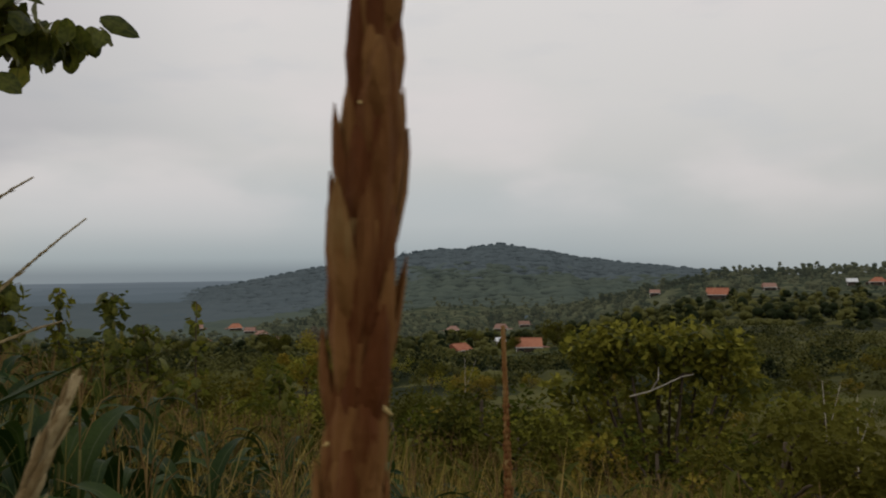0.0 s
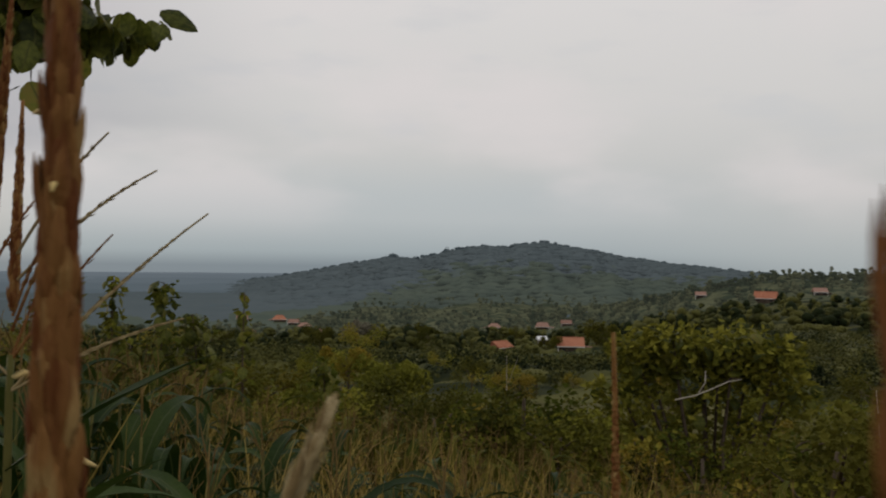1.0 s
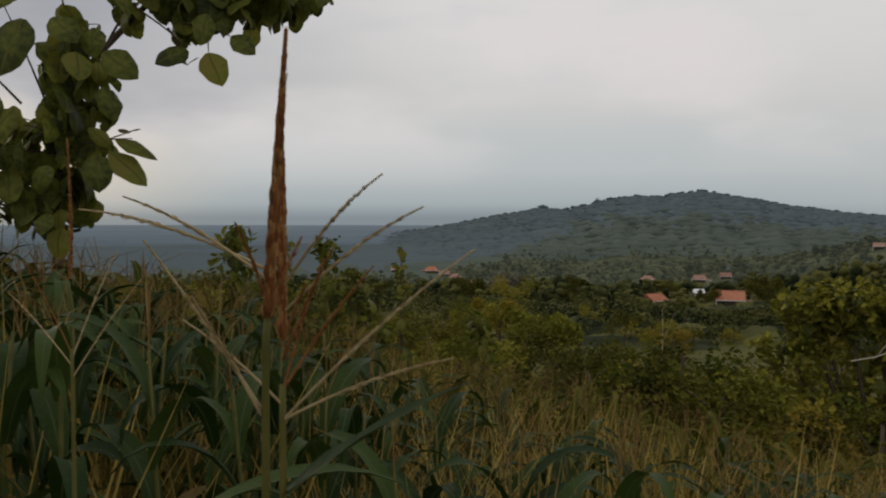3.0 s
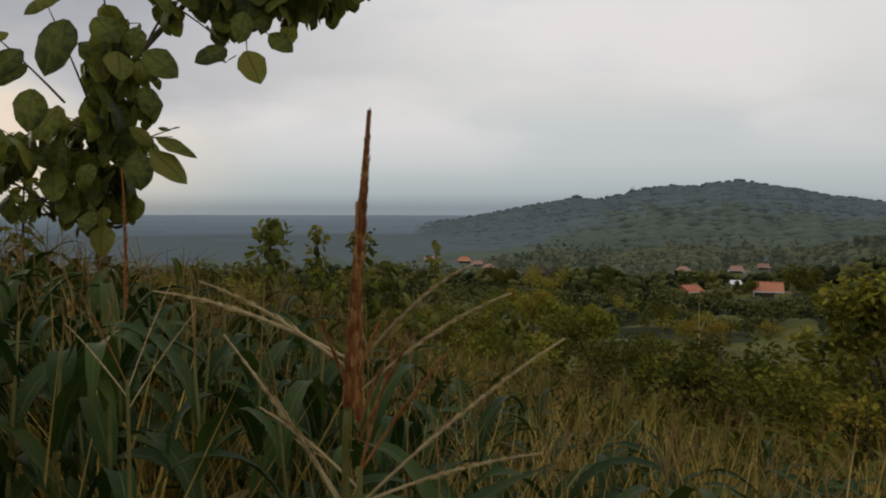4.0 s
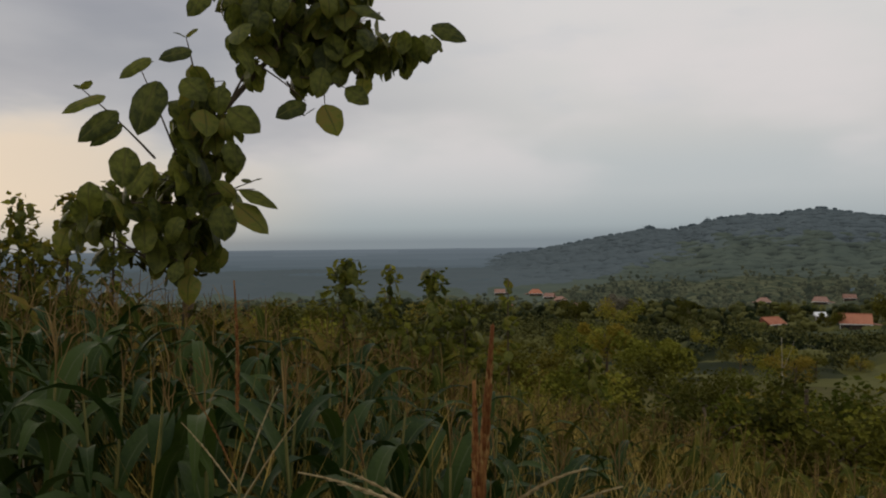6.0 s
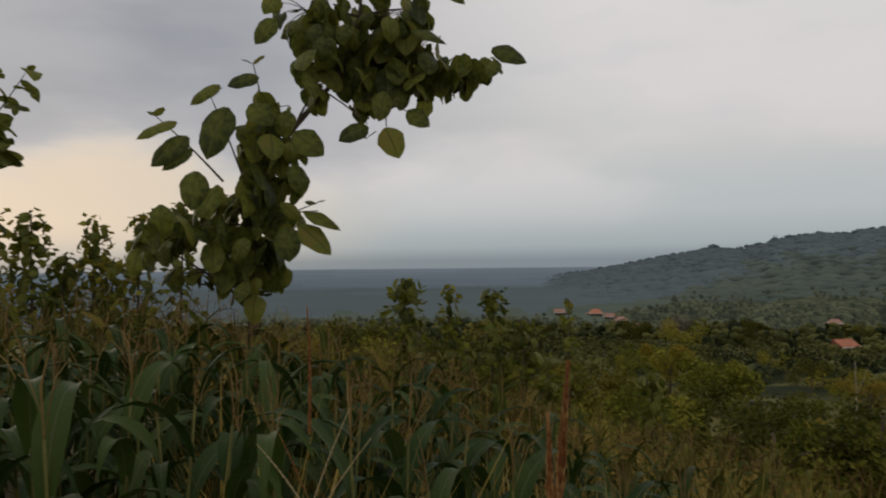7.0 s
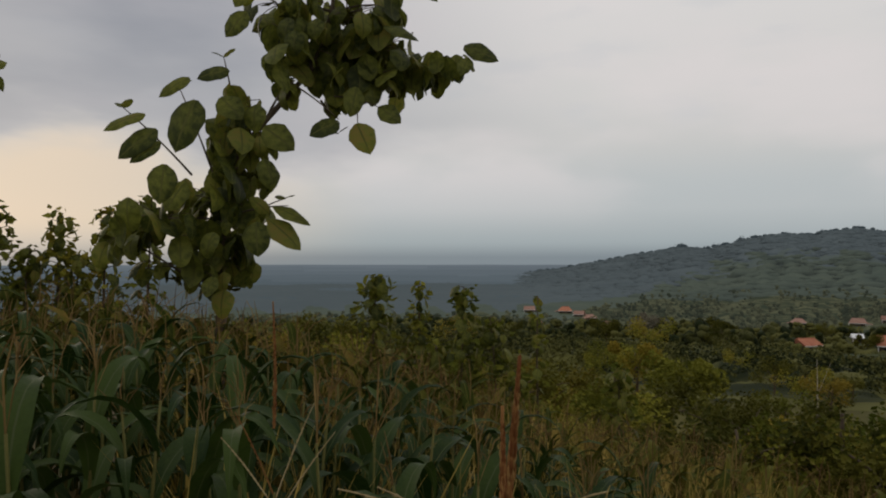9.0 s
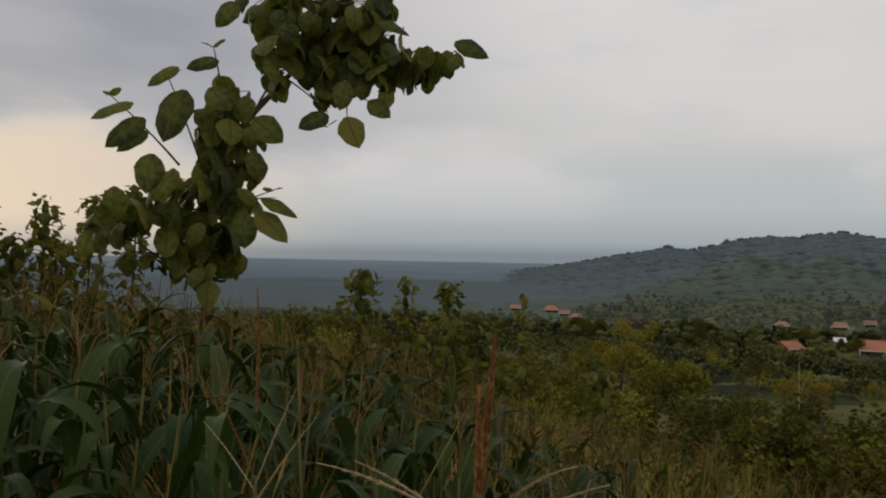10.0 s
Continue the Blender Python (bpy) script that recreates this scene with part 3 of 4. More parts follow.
def house(az, r, w, d, kind, turn):
    x, y = polar(az, r)
    z = ground_z(x, y)
    tile = {"tile": M_TILE, "old": M_OLDTILE, "tin": M_TIN}[kind]
    label = {"tile": "village house with an orange clay tile roof", "old": "village house with a weathered brown tile roof, haze painted in",
             "tin": "small house with a white sheet roof among trees"}[kind]
    ob = root("house", pose(x, y, z - 0.5, 0, 0, -az + turn), label, "house", "village houses")
    h, up, ov = 2.7, w * 0.30, 0.6
    b = Bag()
    for x0, x1, y0, y1 in ((-w / 2, w / 2, -d / 2, -d / 2 + 0.2), (-w / 2, w / 2, d / 2 - 0.2, d / 2), (-w / 2, -w / 2 + 0.2, -d / 2 + 0.2, d / 2 - 0.2), (w / 2 - 0.2, w / 2, -d / 2 + 0.2, d / 2 - 0.2)):
        box(b, (x0, y0, -1.0), (x1, y1, h))
    part("wall", b.mesh("house_wall", M_WOOD, False), ob)
    b = Bag()
    X, Y, g = w / 2 + ov, d / 2 + ov, 0.28 * w
    style = int(az * 10) % 3
    if kind == "tin" or style == 1:
        g = X
    elif style == 2:
        g = 0.4 * w
    lo = [(-X, -Y, h - 0.25), (X, -Y, h - 0.25), (X, Y, h - 0.25), (-X, Y, h - 0.25), (-g, 0, h + up), (g, 0, h + up)]
    th = [(p[0], p[1], p[2] + 0.16) for p in lo]
    fs = [(0, 1, 5, 4), (1, 2, 5), (2, 3, 4, 5), (3, 0, 4)]
    b.add(lo + th, [tuple(reversed(f)) for f in fs] + [tuple(i + 6 for i in f) for f in fs] + [(0, 1, 7, 6), (1, 2, 8, 7), (2, 3, 9, 8), (3, 0, 6, 9)])
    roof = part("roof", b.mesh("house_roof", tile, False), ob)
    b = Bag()
    tube(b, [(-g, 0, h + up + 0.2), (g, 0, h + up + 0.2)], [0.14, 0.14], 6)
    part("ridge_cap", b.mesh("ridge_cap", tile), roof)
    b = Bag()
    box(b, (-X, -Y - 0.06, h - 0.42), (X, -Y, h - 0.16))
    part("fascia", b.mesh("fascia", M_WALL, False), roof, "white painted fascia board")
    if kind != "tin":
        s = 1 if style else -1
        b = Bag()
        near, wide = sorted((s * (w / 2 + 0.004), s * w * 0.9))
        box(b, (near, -d * 0.3, -1.0), (wide, d * 0.3, 1.9))
        part("annex", b.mesh("annex", M_WALL if style == 2 else M_WOOD, False), ob)
        b = Bag()
        xs = (s * (w / 2 + 0.02), s * (w / 2 + w * 0.4 + 0.5))
        low = [(xs[0], -d * 0.38, 2.5), (xs[1], -d * 0.38, 1.85), (xs[1], d * 0.38, 1.85), (xs[0], d * 0.38, 2.5)]
        b.add(low + [(p[0], p[1], p[2] + 0.14) for p in low], [(0, 1, 2, 3), (4, 7, 6, 5), (0, 4, 5, 1), (1, 5, 6, 2), (2, 6, 7, 3), (3, 7, 4, 0)])
        part("lean_to_roof", b.mesh("lean_to_roof", M_OLDTILE, False), ob)
    for px in (-w / 2 - 0.3, w / 2 + 0.3):
        b = Bag()
        box(b, (px - 0.1, -Y + 0.1, -1.0), (px + 0.1, -Y + 0.3, h - 0.25))
        part("post", b.mesh("post", M_WALL, False), ob)
    b = Bag()
    box(b, (-0.45, -d / 2 - 0.05, 0), (0.45, -d / 2 - 0.004, 2.05))
    part("door", b.mesh("door", M_WOOD, False), ob)
    for px in (-w * 0.3, w * 0.3):
        b = Bag()
        box(b, (px - 0.6, -d / 2 - 0.06, 0.9), (px + 0.6, -d / 2 - 0.004, 2.0))
        win = part("window", b.mesh("window_frame", M_WOOD, False), ob)
        b = Bag()
        box(b, (px - 0.5, -d / 2 - 0.075, 1.0), (px + 0.5, -d / 2 - 0.064, 1.9))
        part("pane", b.mesh("pane", M_GLASS, False), win)


def box(bag, a, b):
    (x0, y0, z0), (x1, y1, z1) = a, b
    bag.add([(x0, y0, z0), (x1, y0, z0), (x1, y1, z0), (x0, y1, z0), (x0, y0, z1), (x1, y0, z1), (x1, y1, z1), (x0, y1, z1)],
            [(0, 3, 2, 1), (4, 5, 6, 7), (0, 1, 5, 4), (1, 2, 6, 5), (2, 3, 7, 6), (3, 0, 4, 7)])


for row in HOUSES:
    house(*row)


# ---- trees and bushes between the field and the valley ----
def leafy_tree(name, m, h, w, leaves, size, mat, label, seed, trunk_mat=None):
    rnd = random.Random(seed)
    ob = root(name, m, label, "tree" if h > 3 else "bush", "hillside trees and bushes")
    b = Bag()
    top = Vector((rnd.uniform(-0.2, 0.2) * w, rnd.uniform(-0.2, 0.2) * w, h * 0.75))
    tube(b, bend((0, 0, -0.3), top, 5, (rnd.uniform(-0.1, 0.1) * w, 0, 0)), [0.035 * h * (1 - 0.15 * i) for i in range(6)], 6)
    crown = Bag()
    for i in range(7):
        a = i * 2.4 + rnd.uniform(-0.4, 0.4)
        p0 = Vector((0, 0, 0)).lerp(top, rnd.uniform(0.35, 0.85))
        p1 = Vector((math.cos(a) * w * rnd.uniform(0.35, 0.6), math.sin(a) * w * rnd.uniform(0.35, 0.6), h * rnd.uniform(0.4, 0.9)))
        tube(b, bend(p0, p1, 3, (0, 0, 0.05 * h)), [0.012 * h, 0.009 * h, 0.006 * h, 0.003 * h], 5)
        r = w * rnd.uniform(0.16, 0.30)
        for _ in range(leaves // 8):
            d = Vector((rnd.gauss(0, 1), rnd.gauss(0, 1), rnd.gauss(0, 1))).normalized() * rnd.random() ** 0.45
            spray(crown, p1 + Vector((d.x * r, d.y * r, d.z * r * 1.0)), size * rnd.uniform(0.6, 1.35), d, rnd)
    for _ in range(leaves // 8):
        d = Vector((rnd.gauss(0, 1), rnd.gauss(0, 1), rnd.gauss(0, 1))).normalized() * rnd.random() ** 0.5
        spray(crown, Vector((d.x * w * 0.42, d.y * w * 0.42, h * 0.4 + d.z * h * 0.4)), size * rnd.uniform(0.6, 1.3), d, rnd)
    part("trunk", b.mesh("trunk", trunk_mat or M_BARK), ob)
    part("crown", crown.mesh("crown", mat, False), ob)
    return ob


def build_hillside():
    rnd = random.Random(21)
    kinds = []
    for i, (h, w, n, s, mat, lab) in enumerate((
            (3.4, 3.0, 1700, 0.17, M_CROWN, "bushy green tree on the hillside"),
            (2.2, 2.6, 1500, 0.14, M_CROWN, "low leafy bush on the hillside"),
            (4.2, 3.2, 1800, 0.18, M_CROWN_DARK, "dark green hillside tree"),
            (2.6, 2.4, 1500, 0.15, M_CROWN_DRY, "yellowing green bush on the hillside"),
            (3.0, 3.4, 1800, 0.16, M_CROWN_DARK, "dense dark bush on the hillside"),
            (5.2, 3.6, 2000, 0.19, M_CROWN, "tall leafy hillside tree"))):
        kinds.append(leafy_tree("tree" if h > 3 else "bush", pose(0, 0, 0), h, w, n, s, mat, lab, 100 + i))
    used = set()
    for i in range(330):
        az = rnd.uniform(-46, 36)
        r = 13 + 112 * rnd.random() ** 1.3
        x, y = polar(az, r)
        k = rnd.randrange(6)
        # the crowns stay under the line of sight to the valley
        z = ground_z(x, y)
        limit = np.interp(az, (-50, -35, -25, -12, 2, 4, 11, 14, 30), (-1.5, -3.4, -4.6, -6.1, -6.8, -7.6, -7.6, -6.6, -5.6)) + rnd.uniform(-4.2, 0.5)
        room = 1.95 + r * math.tan(radians(limit)) - z
        h = (3.4, 2.2, 4.2, 2.6, 3.0, 5.2)[k]
        s = min(rnd.uniform(0.75, 1.35) * (0.75 if r < 24 else 1), room / h)
        if s < 0.3 or (3.4 < az < 11.5 and r > 105):
            continue
        m = pose(x, y, z, 0, 0, rnd.uniform(0, 360))
        if k not in used:
            used.add(k)
            kinds[k].matrix_basis = m @ Matrix.Scale(s, 4)
        else:
            copy = copy_thing(kinds[k], m)
            copy.matrix_basis = m @ Matrix.Scale(s, 4)
    # tall trees standing out of the woods down in the valley
    for i in range(170):
        az = rnd.uniform(-24, 36)
        r = rnd.uniform(115, 430)
        x, y = polar(az, r)
        k = rnd.choice((0, 2, 2, 4, 4, 5))
        z = ground_z(x, y)
        h, w = ((3.4, 3.0), (2.2, 2.6), (4.2, 3.2), (2.6, 2.4), (3.0, 3.4), (5.2, 3.6))[k]
        s = rnd.uniform(1.5, 2.8)
        top = (z + h * s - 1.95) / r
        if clear(x, y) or top > -0.075:
            continue
        if any(hr > r - 12 and abs(az - ha) < math.degrees(w * s * 0.55 / r) + 0.7 and top > (ground_z(hx, hy) - 1.5) / hr for hx, hy, ha, hr in HOUSE_SPOTS):
            continue
        m = pose(x, y, z, 0, 0, rnd.uniform(0, 360))
        copy_thing(kinds[k], m).matrix_basis = m @ Matrix.Scale(s, 4)


build_hillside()
for i, (az, r, h, w, mat, label) in enumerate((
        (-8.8, 300, 9, 12, M_CROWN_PALE, "pale cream-leaved tree standing among the valley woods"), (-7.9, 310, 8, 7, M_CROWN_PALE, "pale cream-leaved tree standing among the valley woods"),
        (-6.1, 290, 9, 9, M_CROWN_DARK, "broad dark tree standing among the valley woods"), (-4.4, 285, 8.5, 10, M_CROWN_DARK, "broad dark tree standing among the valley woods"),
        (-11.9, 240, 8, 7, M_CROWN_DARK, "broad dark tree standing among the valley woods"), (8.4, 252, 8, 9, M_CROWN_DARK, "dark tree beside the tiled house"), (4.9, 243, 5, 5, M_CROWN_DARK, "dark tree beside the tiled house"),
        (-10.0, 62, 4.6, 3.0, M_CROWN, "upright yellow-green tree on the lower slope"), (-6.8, 58, 3.6, 4.2, M_CROWN, "round green tree on the lower slope"))):
    x, y = polar(az, r)
    leafy_tree("tree", pose(x, y, ground_z(x, y)), h, w, 2400, 0.075 * w + 0.02, mat, label, 500 + i)


# ---- leaves ----
def broad_leaf(length, width, droop, fold, wave, seed):
    """A large ovate leaf: base at the origin, along +x, face up, folded at the midrib and drooping to its tip."""
    rnd = random.Random(seed)
    b = Bag()
    n = 8
    x = z = 0.0
    ang = 0.25
    for i in range(n + 1):
        t = i / n
        w = width * (math.sin(math.pi * min(1.0, 0.015 + 0.985 * t ** 0.82)) ** 0.66) * (1.04 - 0.06 * t) * (1 + 0.05 * math.sin(t * 17 + seed * 2)) + 0.004
        ripple = wave * math.sin(t * 9 + seed)
        for k, u in ((-1, 0.0), (-0.5, 0.25), (0, 0.5), (0.5, 0.75), (1, 1.0)):
            lift = abs(k) * w / 2 * fold - (abs(k) ** 2) * w * 0.16 + (ripple * abs(k) * w * (1 if k > 0 else -0.7))
            b.v.append((x + rnd.uniform(-1, 1) * 0.01 * length * abs(k), k * w / 2, z + lift))
            b.uv.append((u, t))
        x += math.cos(ang) * length / n
        z += math.sin(ang) * length / n
        ang -= droop / n * (0.6 + 0.8 * t)
    for i in range(n):
        for k in range(4):
            a = i * 5 + k
            b.f.append((a, a + 5, a + 6, a + 1))
    return b


TEAK_LEAVES = [broad_leaf(1.0, rw, dr, fo, wa, i).mesh("teak_leaf", M_TEAK) for i, (rw, dr, fo, wa) in enumerate((
    (0.72, 0.9, 0.15, 0.05), (0.68, 1.4, 0.25, 0.06), (0.76, 1.1, 0.1, 0.07), (0.64, 1.7, 0.3, 0.05), (0.74, 0.6, 0.2, 0.04), (0.7, 1.5, 0.15, 0.08)))]


def leaf_at(parent, base, size, yaw, pitch, roll, rnd, kind=None):
    me = TEAK_LEAVES[kind if kind is not None else rnd.randrange(6)]
    m = Matrix.Translation(base) @ Euler((radians(roll), radians(-pitch), radians(yaw)), "XYZ").to_matrix().to_4x4() @ Matrix.Scale(size, 4)
    return part("leaf", me, parent, m=m)


def leaf_between(parent, a, b, broad, face, rnd):
    """A large leaf from its foot a to its tip b, its upper side turned to face."""
    way = b - a
    long = way.length
    x = way / long
    tilt = face.normalized() + Vector((rnd.uniform(-0.35, 0.35), rnd.uniform(-0.35, 0.35), rnd.uniform(-0.2, 0.5)))
    z = (tilt - x * tilt.dot(x)).normalized()
    y = z.cross(x)
    m = Matrix((x * long * 1.05, y * broad / 0.78, z * long)).transposed().to_4x4()
    m.translation = a
    return part("leaf", TEAK_LEAVES[4], parent, m=m)


def shoot(ob, wood, p0, p1, n, size, rnd, sag=0.05, r0=0.014, spread=1.0, dense=0.25):
    """A leafy shoot: a twig with pairs of big drooping leaves toward its end and a small tuft on the tip."""
    pts = bend(p0, p1, 6, (0, 0, -sag))
    tube(wood, pts, [r0 * (1 - 0.12 * i) for i in range(7)], 5)
    way = (Vector(p1) - Vector(p0)).normalized()
    yaw0 = math.degrees(math.atan2(way.y, way.x))
    for i in range(n):
        t = dense + (1 - dense) * i / max(1, n - 1)
        k = min(5.999, t * 6)
        base = pts[int(k)].lerp(pts[int(k) + 1], k - int(k))
        s = size * (1.05 - 0.35 * t) * rnd.uniform(0.75, 1.2)
        yaw = yaw0 + (90 if i % 2 else -90) * (1 - 0.55 * t) * spread + rnd.uniform(-45, 45)
        leaf_at(ob, base, s, yaw, rnd.uniform(-50, 10), rnd.uniform(-35, 35), rnd)
    for i in range(2):
        leaf_at(ob, pts[-1], size * rnd.uniform(0.2, 0.35), yaw0 + rnd.uniform(-70, 70), rnd.uniform(10, 60), rnd.uniform(-40, 40), rnd, 0)


def teak_tree():
    """The large-leaved tree beside the field: leaning stem, a lower mass of shoots and an arm reaching out over the view."""
    rnd = random.Random(7)
    bx, by = -4.72, 5.37
    bz = ground_z(bx, by)
    ob = root("teak_tree", pose(bx, by, bz), "young teak tree with large drooping dark green leaves", "tree")
    O = Vector((bx, by, bz))

    def at(x, z, back=0.0):
        """x: metres across the view, z: height above the eye line, back: farther away."""
        return Vector((-4.70, 5.38, 2.0)) + Vector((0.80, 0.60, 0)) * x + Vector((-0.60, 0.80, 0)) * back + Vector((0, 0, z)) - O

    wood = Bag()
    stem = [Vector((0, 0, -0.2)), at(0.05, -0.2), at(0.05, 0.5), at(0.12, 1.0), at(0.42, 1.4), at(0.8, 1.85), at(1.0, 2.4), at(1.05, 3.2)]
    tube(wood, stem, [0.06, 0.045, 0.04, 0.032, 0.026, 0.022, 0.018, 0.008], 8)
    # masses of foliage on the arm and on the stem: across, up, half width, half height, leaves, stem joint
    arm = [(0.54, 2.36, 0.32, 0.22, 15, 6), (1.14, 2.30, 0.44, 0.30, 26, 6), (0.84, 1.98, 0.42, 0.24, 26, 5), (1.44, 2.02, 0.36, 0.22, 20, 5), (1.20, 1.72, 0.30, 0.12, 14, 5),
           (1.66, 1.82, 0.26, 0.12, 13, 5), (1.92, 1.90, 0.20, 0.08, 10, 5), (2.14, 1.97, 0.08, 0.06, 4, 5), (1.50, 2.45, 0.25, 0.15, 8, 6), (0.9, 2.85, 0.6, 0.25, 10, 7), (0.62, 1.72, 0.12, 0.10, 4, 4)]
    low = [(0.14, 1.46, 0.28, 0.13, 11, 3), (0.30, 1.22, 0.20, 0.15, 12, 3), (0.06, 1.18, 0.22, 0.16, 10, 3), (0.20, 0.92, 0.24, 0.18, 16, 2), (0.0, 0.62, 0.34, 0.18, 17, 2), (0.32, 0.52, 0.18, 0.18, 8, 2),
           (-0.46, 0.46, 0.30, 0.16, 12, 2), (0.0, 0.28, 0.32, 0.16, 18, 1), (-0.76, 0.32, 0.25, 0.13, 9, 1), (0.12, 0.08, 0.20, 0.12, 9, 1), (-0.25, 0.06, 0.42, 0.12, 9, 1), (0.06, -0.08, 0.16, 0.08, 4, 1)]
    masses = arm + low
    # filler sprays inside the crown; their dark colour stands in for shade
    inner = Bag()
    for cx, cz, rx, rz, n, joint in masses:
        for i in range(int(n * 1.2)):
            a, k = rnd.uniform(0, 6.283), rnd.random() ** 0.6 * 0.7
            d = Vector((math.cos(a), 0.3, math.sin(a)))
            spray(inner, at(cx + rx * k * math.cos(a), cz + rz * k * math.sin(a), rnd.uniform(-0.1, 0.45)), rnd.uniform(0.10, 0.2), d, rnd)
        mid = at(cx, cz + rz * 0.3)
        tube(wood, bend(stem[joint], mid, 4, (0, 0, 0.03)), [0.014, 0.012, 0.010, 0.008, 0.006], 5)
        for i in range(int(n * 1.8)):
            a, k = rnd.uniform(0, 6.283), rnd.random() ** 0.5
            s = rnd.uniform(0.17, 0.33) * (0.8 if rx < 0.22 else 1)
            top = at(cx + rx * k * math.cos(a), cz + rz * k * math.sin(a) + s * 0.32, rnd.uniform(-0.45, 0.45))
            if i % 2 == 0:
                tube(wood, bend(mid, top, 3, (0, 0, 0.02)), [0.006, 0.005, 0.004, 0.003], 4)
            leaf_at(ob, top, s, rnd.uniform(0, 360), rnd.uniform(-92, -38), rnd.uniform(-40, 40), rnd)
    part("inner_foliage", inner.mesh("inner_foliage", M_CROWN_DARK, False), ob, "small inner leaves coloured dark to deepen the crown's shade")
    # single shoots that stand clear of the mass: foot, end, then leaves as across, up, size, yaw, pitch
    for foot, end in (((-0.2, 0.9), (-0.76, 1.46)), ((0.0, 0.85), (-0.31, 1.66)), ((0.15, 1.5), (0.06, 1.94)), ((0.2, 0.5), (0.56, 0.70)), ((0.9, 1.6), (1.05, 1.3))):
        tube(wood, bend(at(*foot), at(*end), 5, (0, 0, 0.02)), [0.011, 0.010, 0.008, 0.007, 0.006, 0.004], 5)
        for turn in (20, 170):
            leaf_at(ob, at(*end), 0.13, turn + rnd.uniform(-30, 30), rnd.uniform(15, 50), 0, rnd, 4)
    # large leaves that stand clear: foot across and up, tip across and up, breadth
    left = ((-0.14, 1.47, -0.28, 1.04, 0.31), (-0.53, 1.34, -0.82, 1.18, 0.15), (-0.44, 1.22, -0.71, 0.97, 0.20), (-0.41, 1.12, -0.63, 0.94, 0.12), (-0.38, 0.94, -0.41, 0.62, 0.24),
            (-0.19, 1.65, -0.41, 1.47, 0.12), (0.12, 1.73, -0.12, 1.63, 0.15), (0.05, 1.50, 0.22, 1.32, 0.24), (-0.22, 0.80, -0.36, 0.56, 0.2))
    right = ((0.40, 1.27, 0.64, 1.08, 0.25), (0.44, 0.50, 0.69, 0.25, 0.22), (0.48, 0.61, 0.77, 0.45, 0.14), (0.44, 0.56, 0.29, 0.68, 0.12), (0.34, 0.48, 0.36, 0.20, 0.25))
    under = ((1.02, 1.34, 0.78, 1.20, 0.19), (1.17, 1.33, 1.28, 1.07, 0.24), (1.36, 1.48, 1.54, 1.34, 0.19), (1.17, 1.64, 1.11, 1.38, 0.19), (2.12, 2.05, 2.41, 1.92, 0.19), (2.16, 1.95, 2.08, 1.78, 0.15),
             (0.26, 2.42, 0.17, 2.24, 0.14), (0.26, 2.22, 0.10, 1.99, 0.17), (1.63, 2.61, 1.86, 2.41, 0.16), (1.40, 2.18, 1.69, 2.05, 0.16), (0.50, 1.80, 0.58, 1.55, 0.16))
    for x0, z0, x1, z1, broad in left + right + under:
        leaf_between(ob, at(x0, z0, -0.42), at(x1, z1, -0.46), broad, Vector((0.60, -0.80, 0.35)), rnd)
    for x0, z0, x1, z1 in ((0.62, 1.70, 1.02, 1.36), (1.2, 1.6, 1.18, 1.34), (1.0, 1.6, 1.36, 1.48), (0.15, 0.55, 0.60, 0.62)):
        tube(wood, bend(at(x0, z0, -0.2), at(x1, z1, -0.42), 4, (0, 0, 0.02)), [0.009, 0.008, 0.007, 0.006, 0.004], 5)
    part("trunk", wood.mesh("trunk", M_BARK), ob)


teak_tree()


def sapling(x, y, top, spread, leaves, size, seed, label, mat=None):
    """A thin-stemmed young tree whose big leaves hang round its stem, tufted at the top."""
    rnd = random.Random(seed)
    z = ground_z(x, y)
    ob = root("sapling", pose(x, y, z), label, "sapling", "young trees beyond the field")
    h = top - z
    wood = Bag()
    stem = bend((0, 0, -0.2), (rnd.uniform(-0.15, 0.15), rnd.uniform(-0.15, 0.15), h - 0.15), 8, (rnd.uniform(-0.1, 0.1), 0, 0))
    tube(wood, stem, [0.035 - 0.0032 * i for i in range(9)], 6)
    leaves = int(leaves * 1.45)
    for i in range(leaves):
        t = 0.25 + 0.75 * ((i + rnd.random()) / leaves)
        k = min(7.999, t * 8)
        p = stem[int(k)].lerp(stem[int(k) + 1], k - int(k))
        a = i * 137.5 + rnd.uniform(-30, 30)
        arm = spread * 0.8 * (1.15 - 0.75 * t) * rnd.uniform(0.1, 1.0)
        q = p + Vector((math.cos(radians(a)) * arm, math.sin(radians(a)) * arm, arm * 0.3))
        tube(wood, [p, q], [0.008, 0.005], 4)
        leaf_at(ob, q, size * 0.8 * rnd.uniform(0.6, 1.2), a + rnd.uniform(-25, 25), rnd.uniform(-92, -35), rnd.uniform(-30, 30), rnd)
    part("trunk", wood.mesh("trunk", M_BARK), ob)
    crown = Bag()
    for i in range(leaves * 2):
        t = 0.35 + 0.65 * rnd.random() ** 0.8
        a, arm = rnd.uniform(0, 6.283), spread * (1.25 - 0.8 * t) * rnd.random() ** 0.6
        k = min(7.999, t * 8)
        p = stem[int(k)].lerp(stem[int(k) + 1], k - int(k))
        d = Vector((math.cos(a), math.sin(a), -0.2))
        spray(crown, p + Vector((d.x * arm, d.y * arm, rnd.uniform(-0.15, 0.1))), rnd.uniform(0.10, 0.22), d, rnd)
    part("crown", crown.mesh("crown", M_CROWN, False), ob)


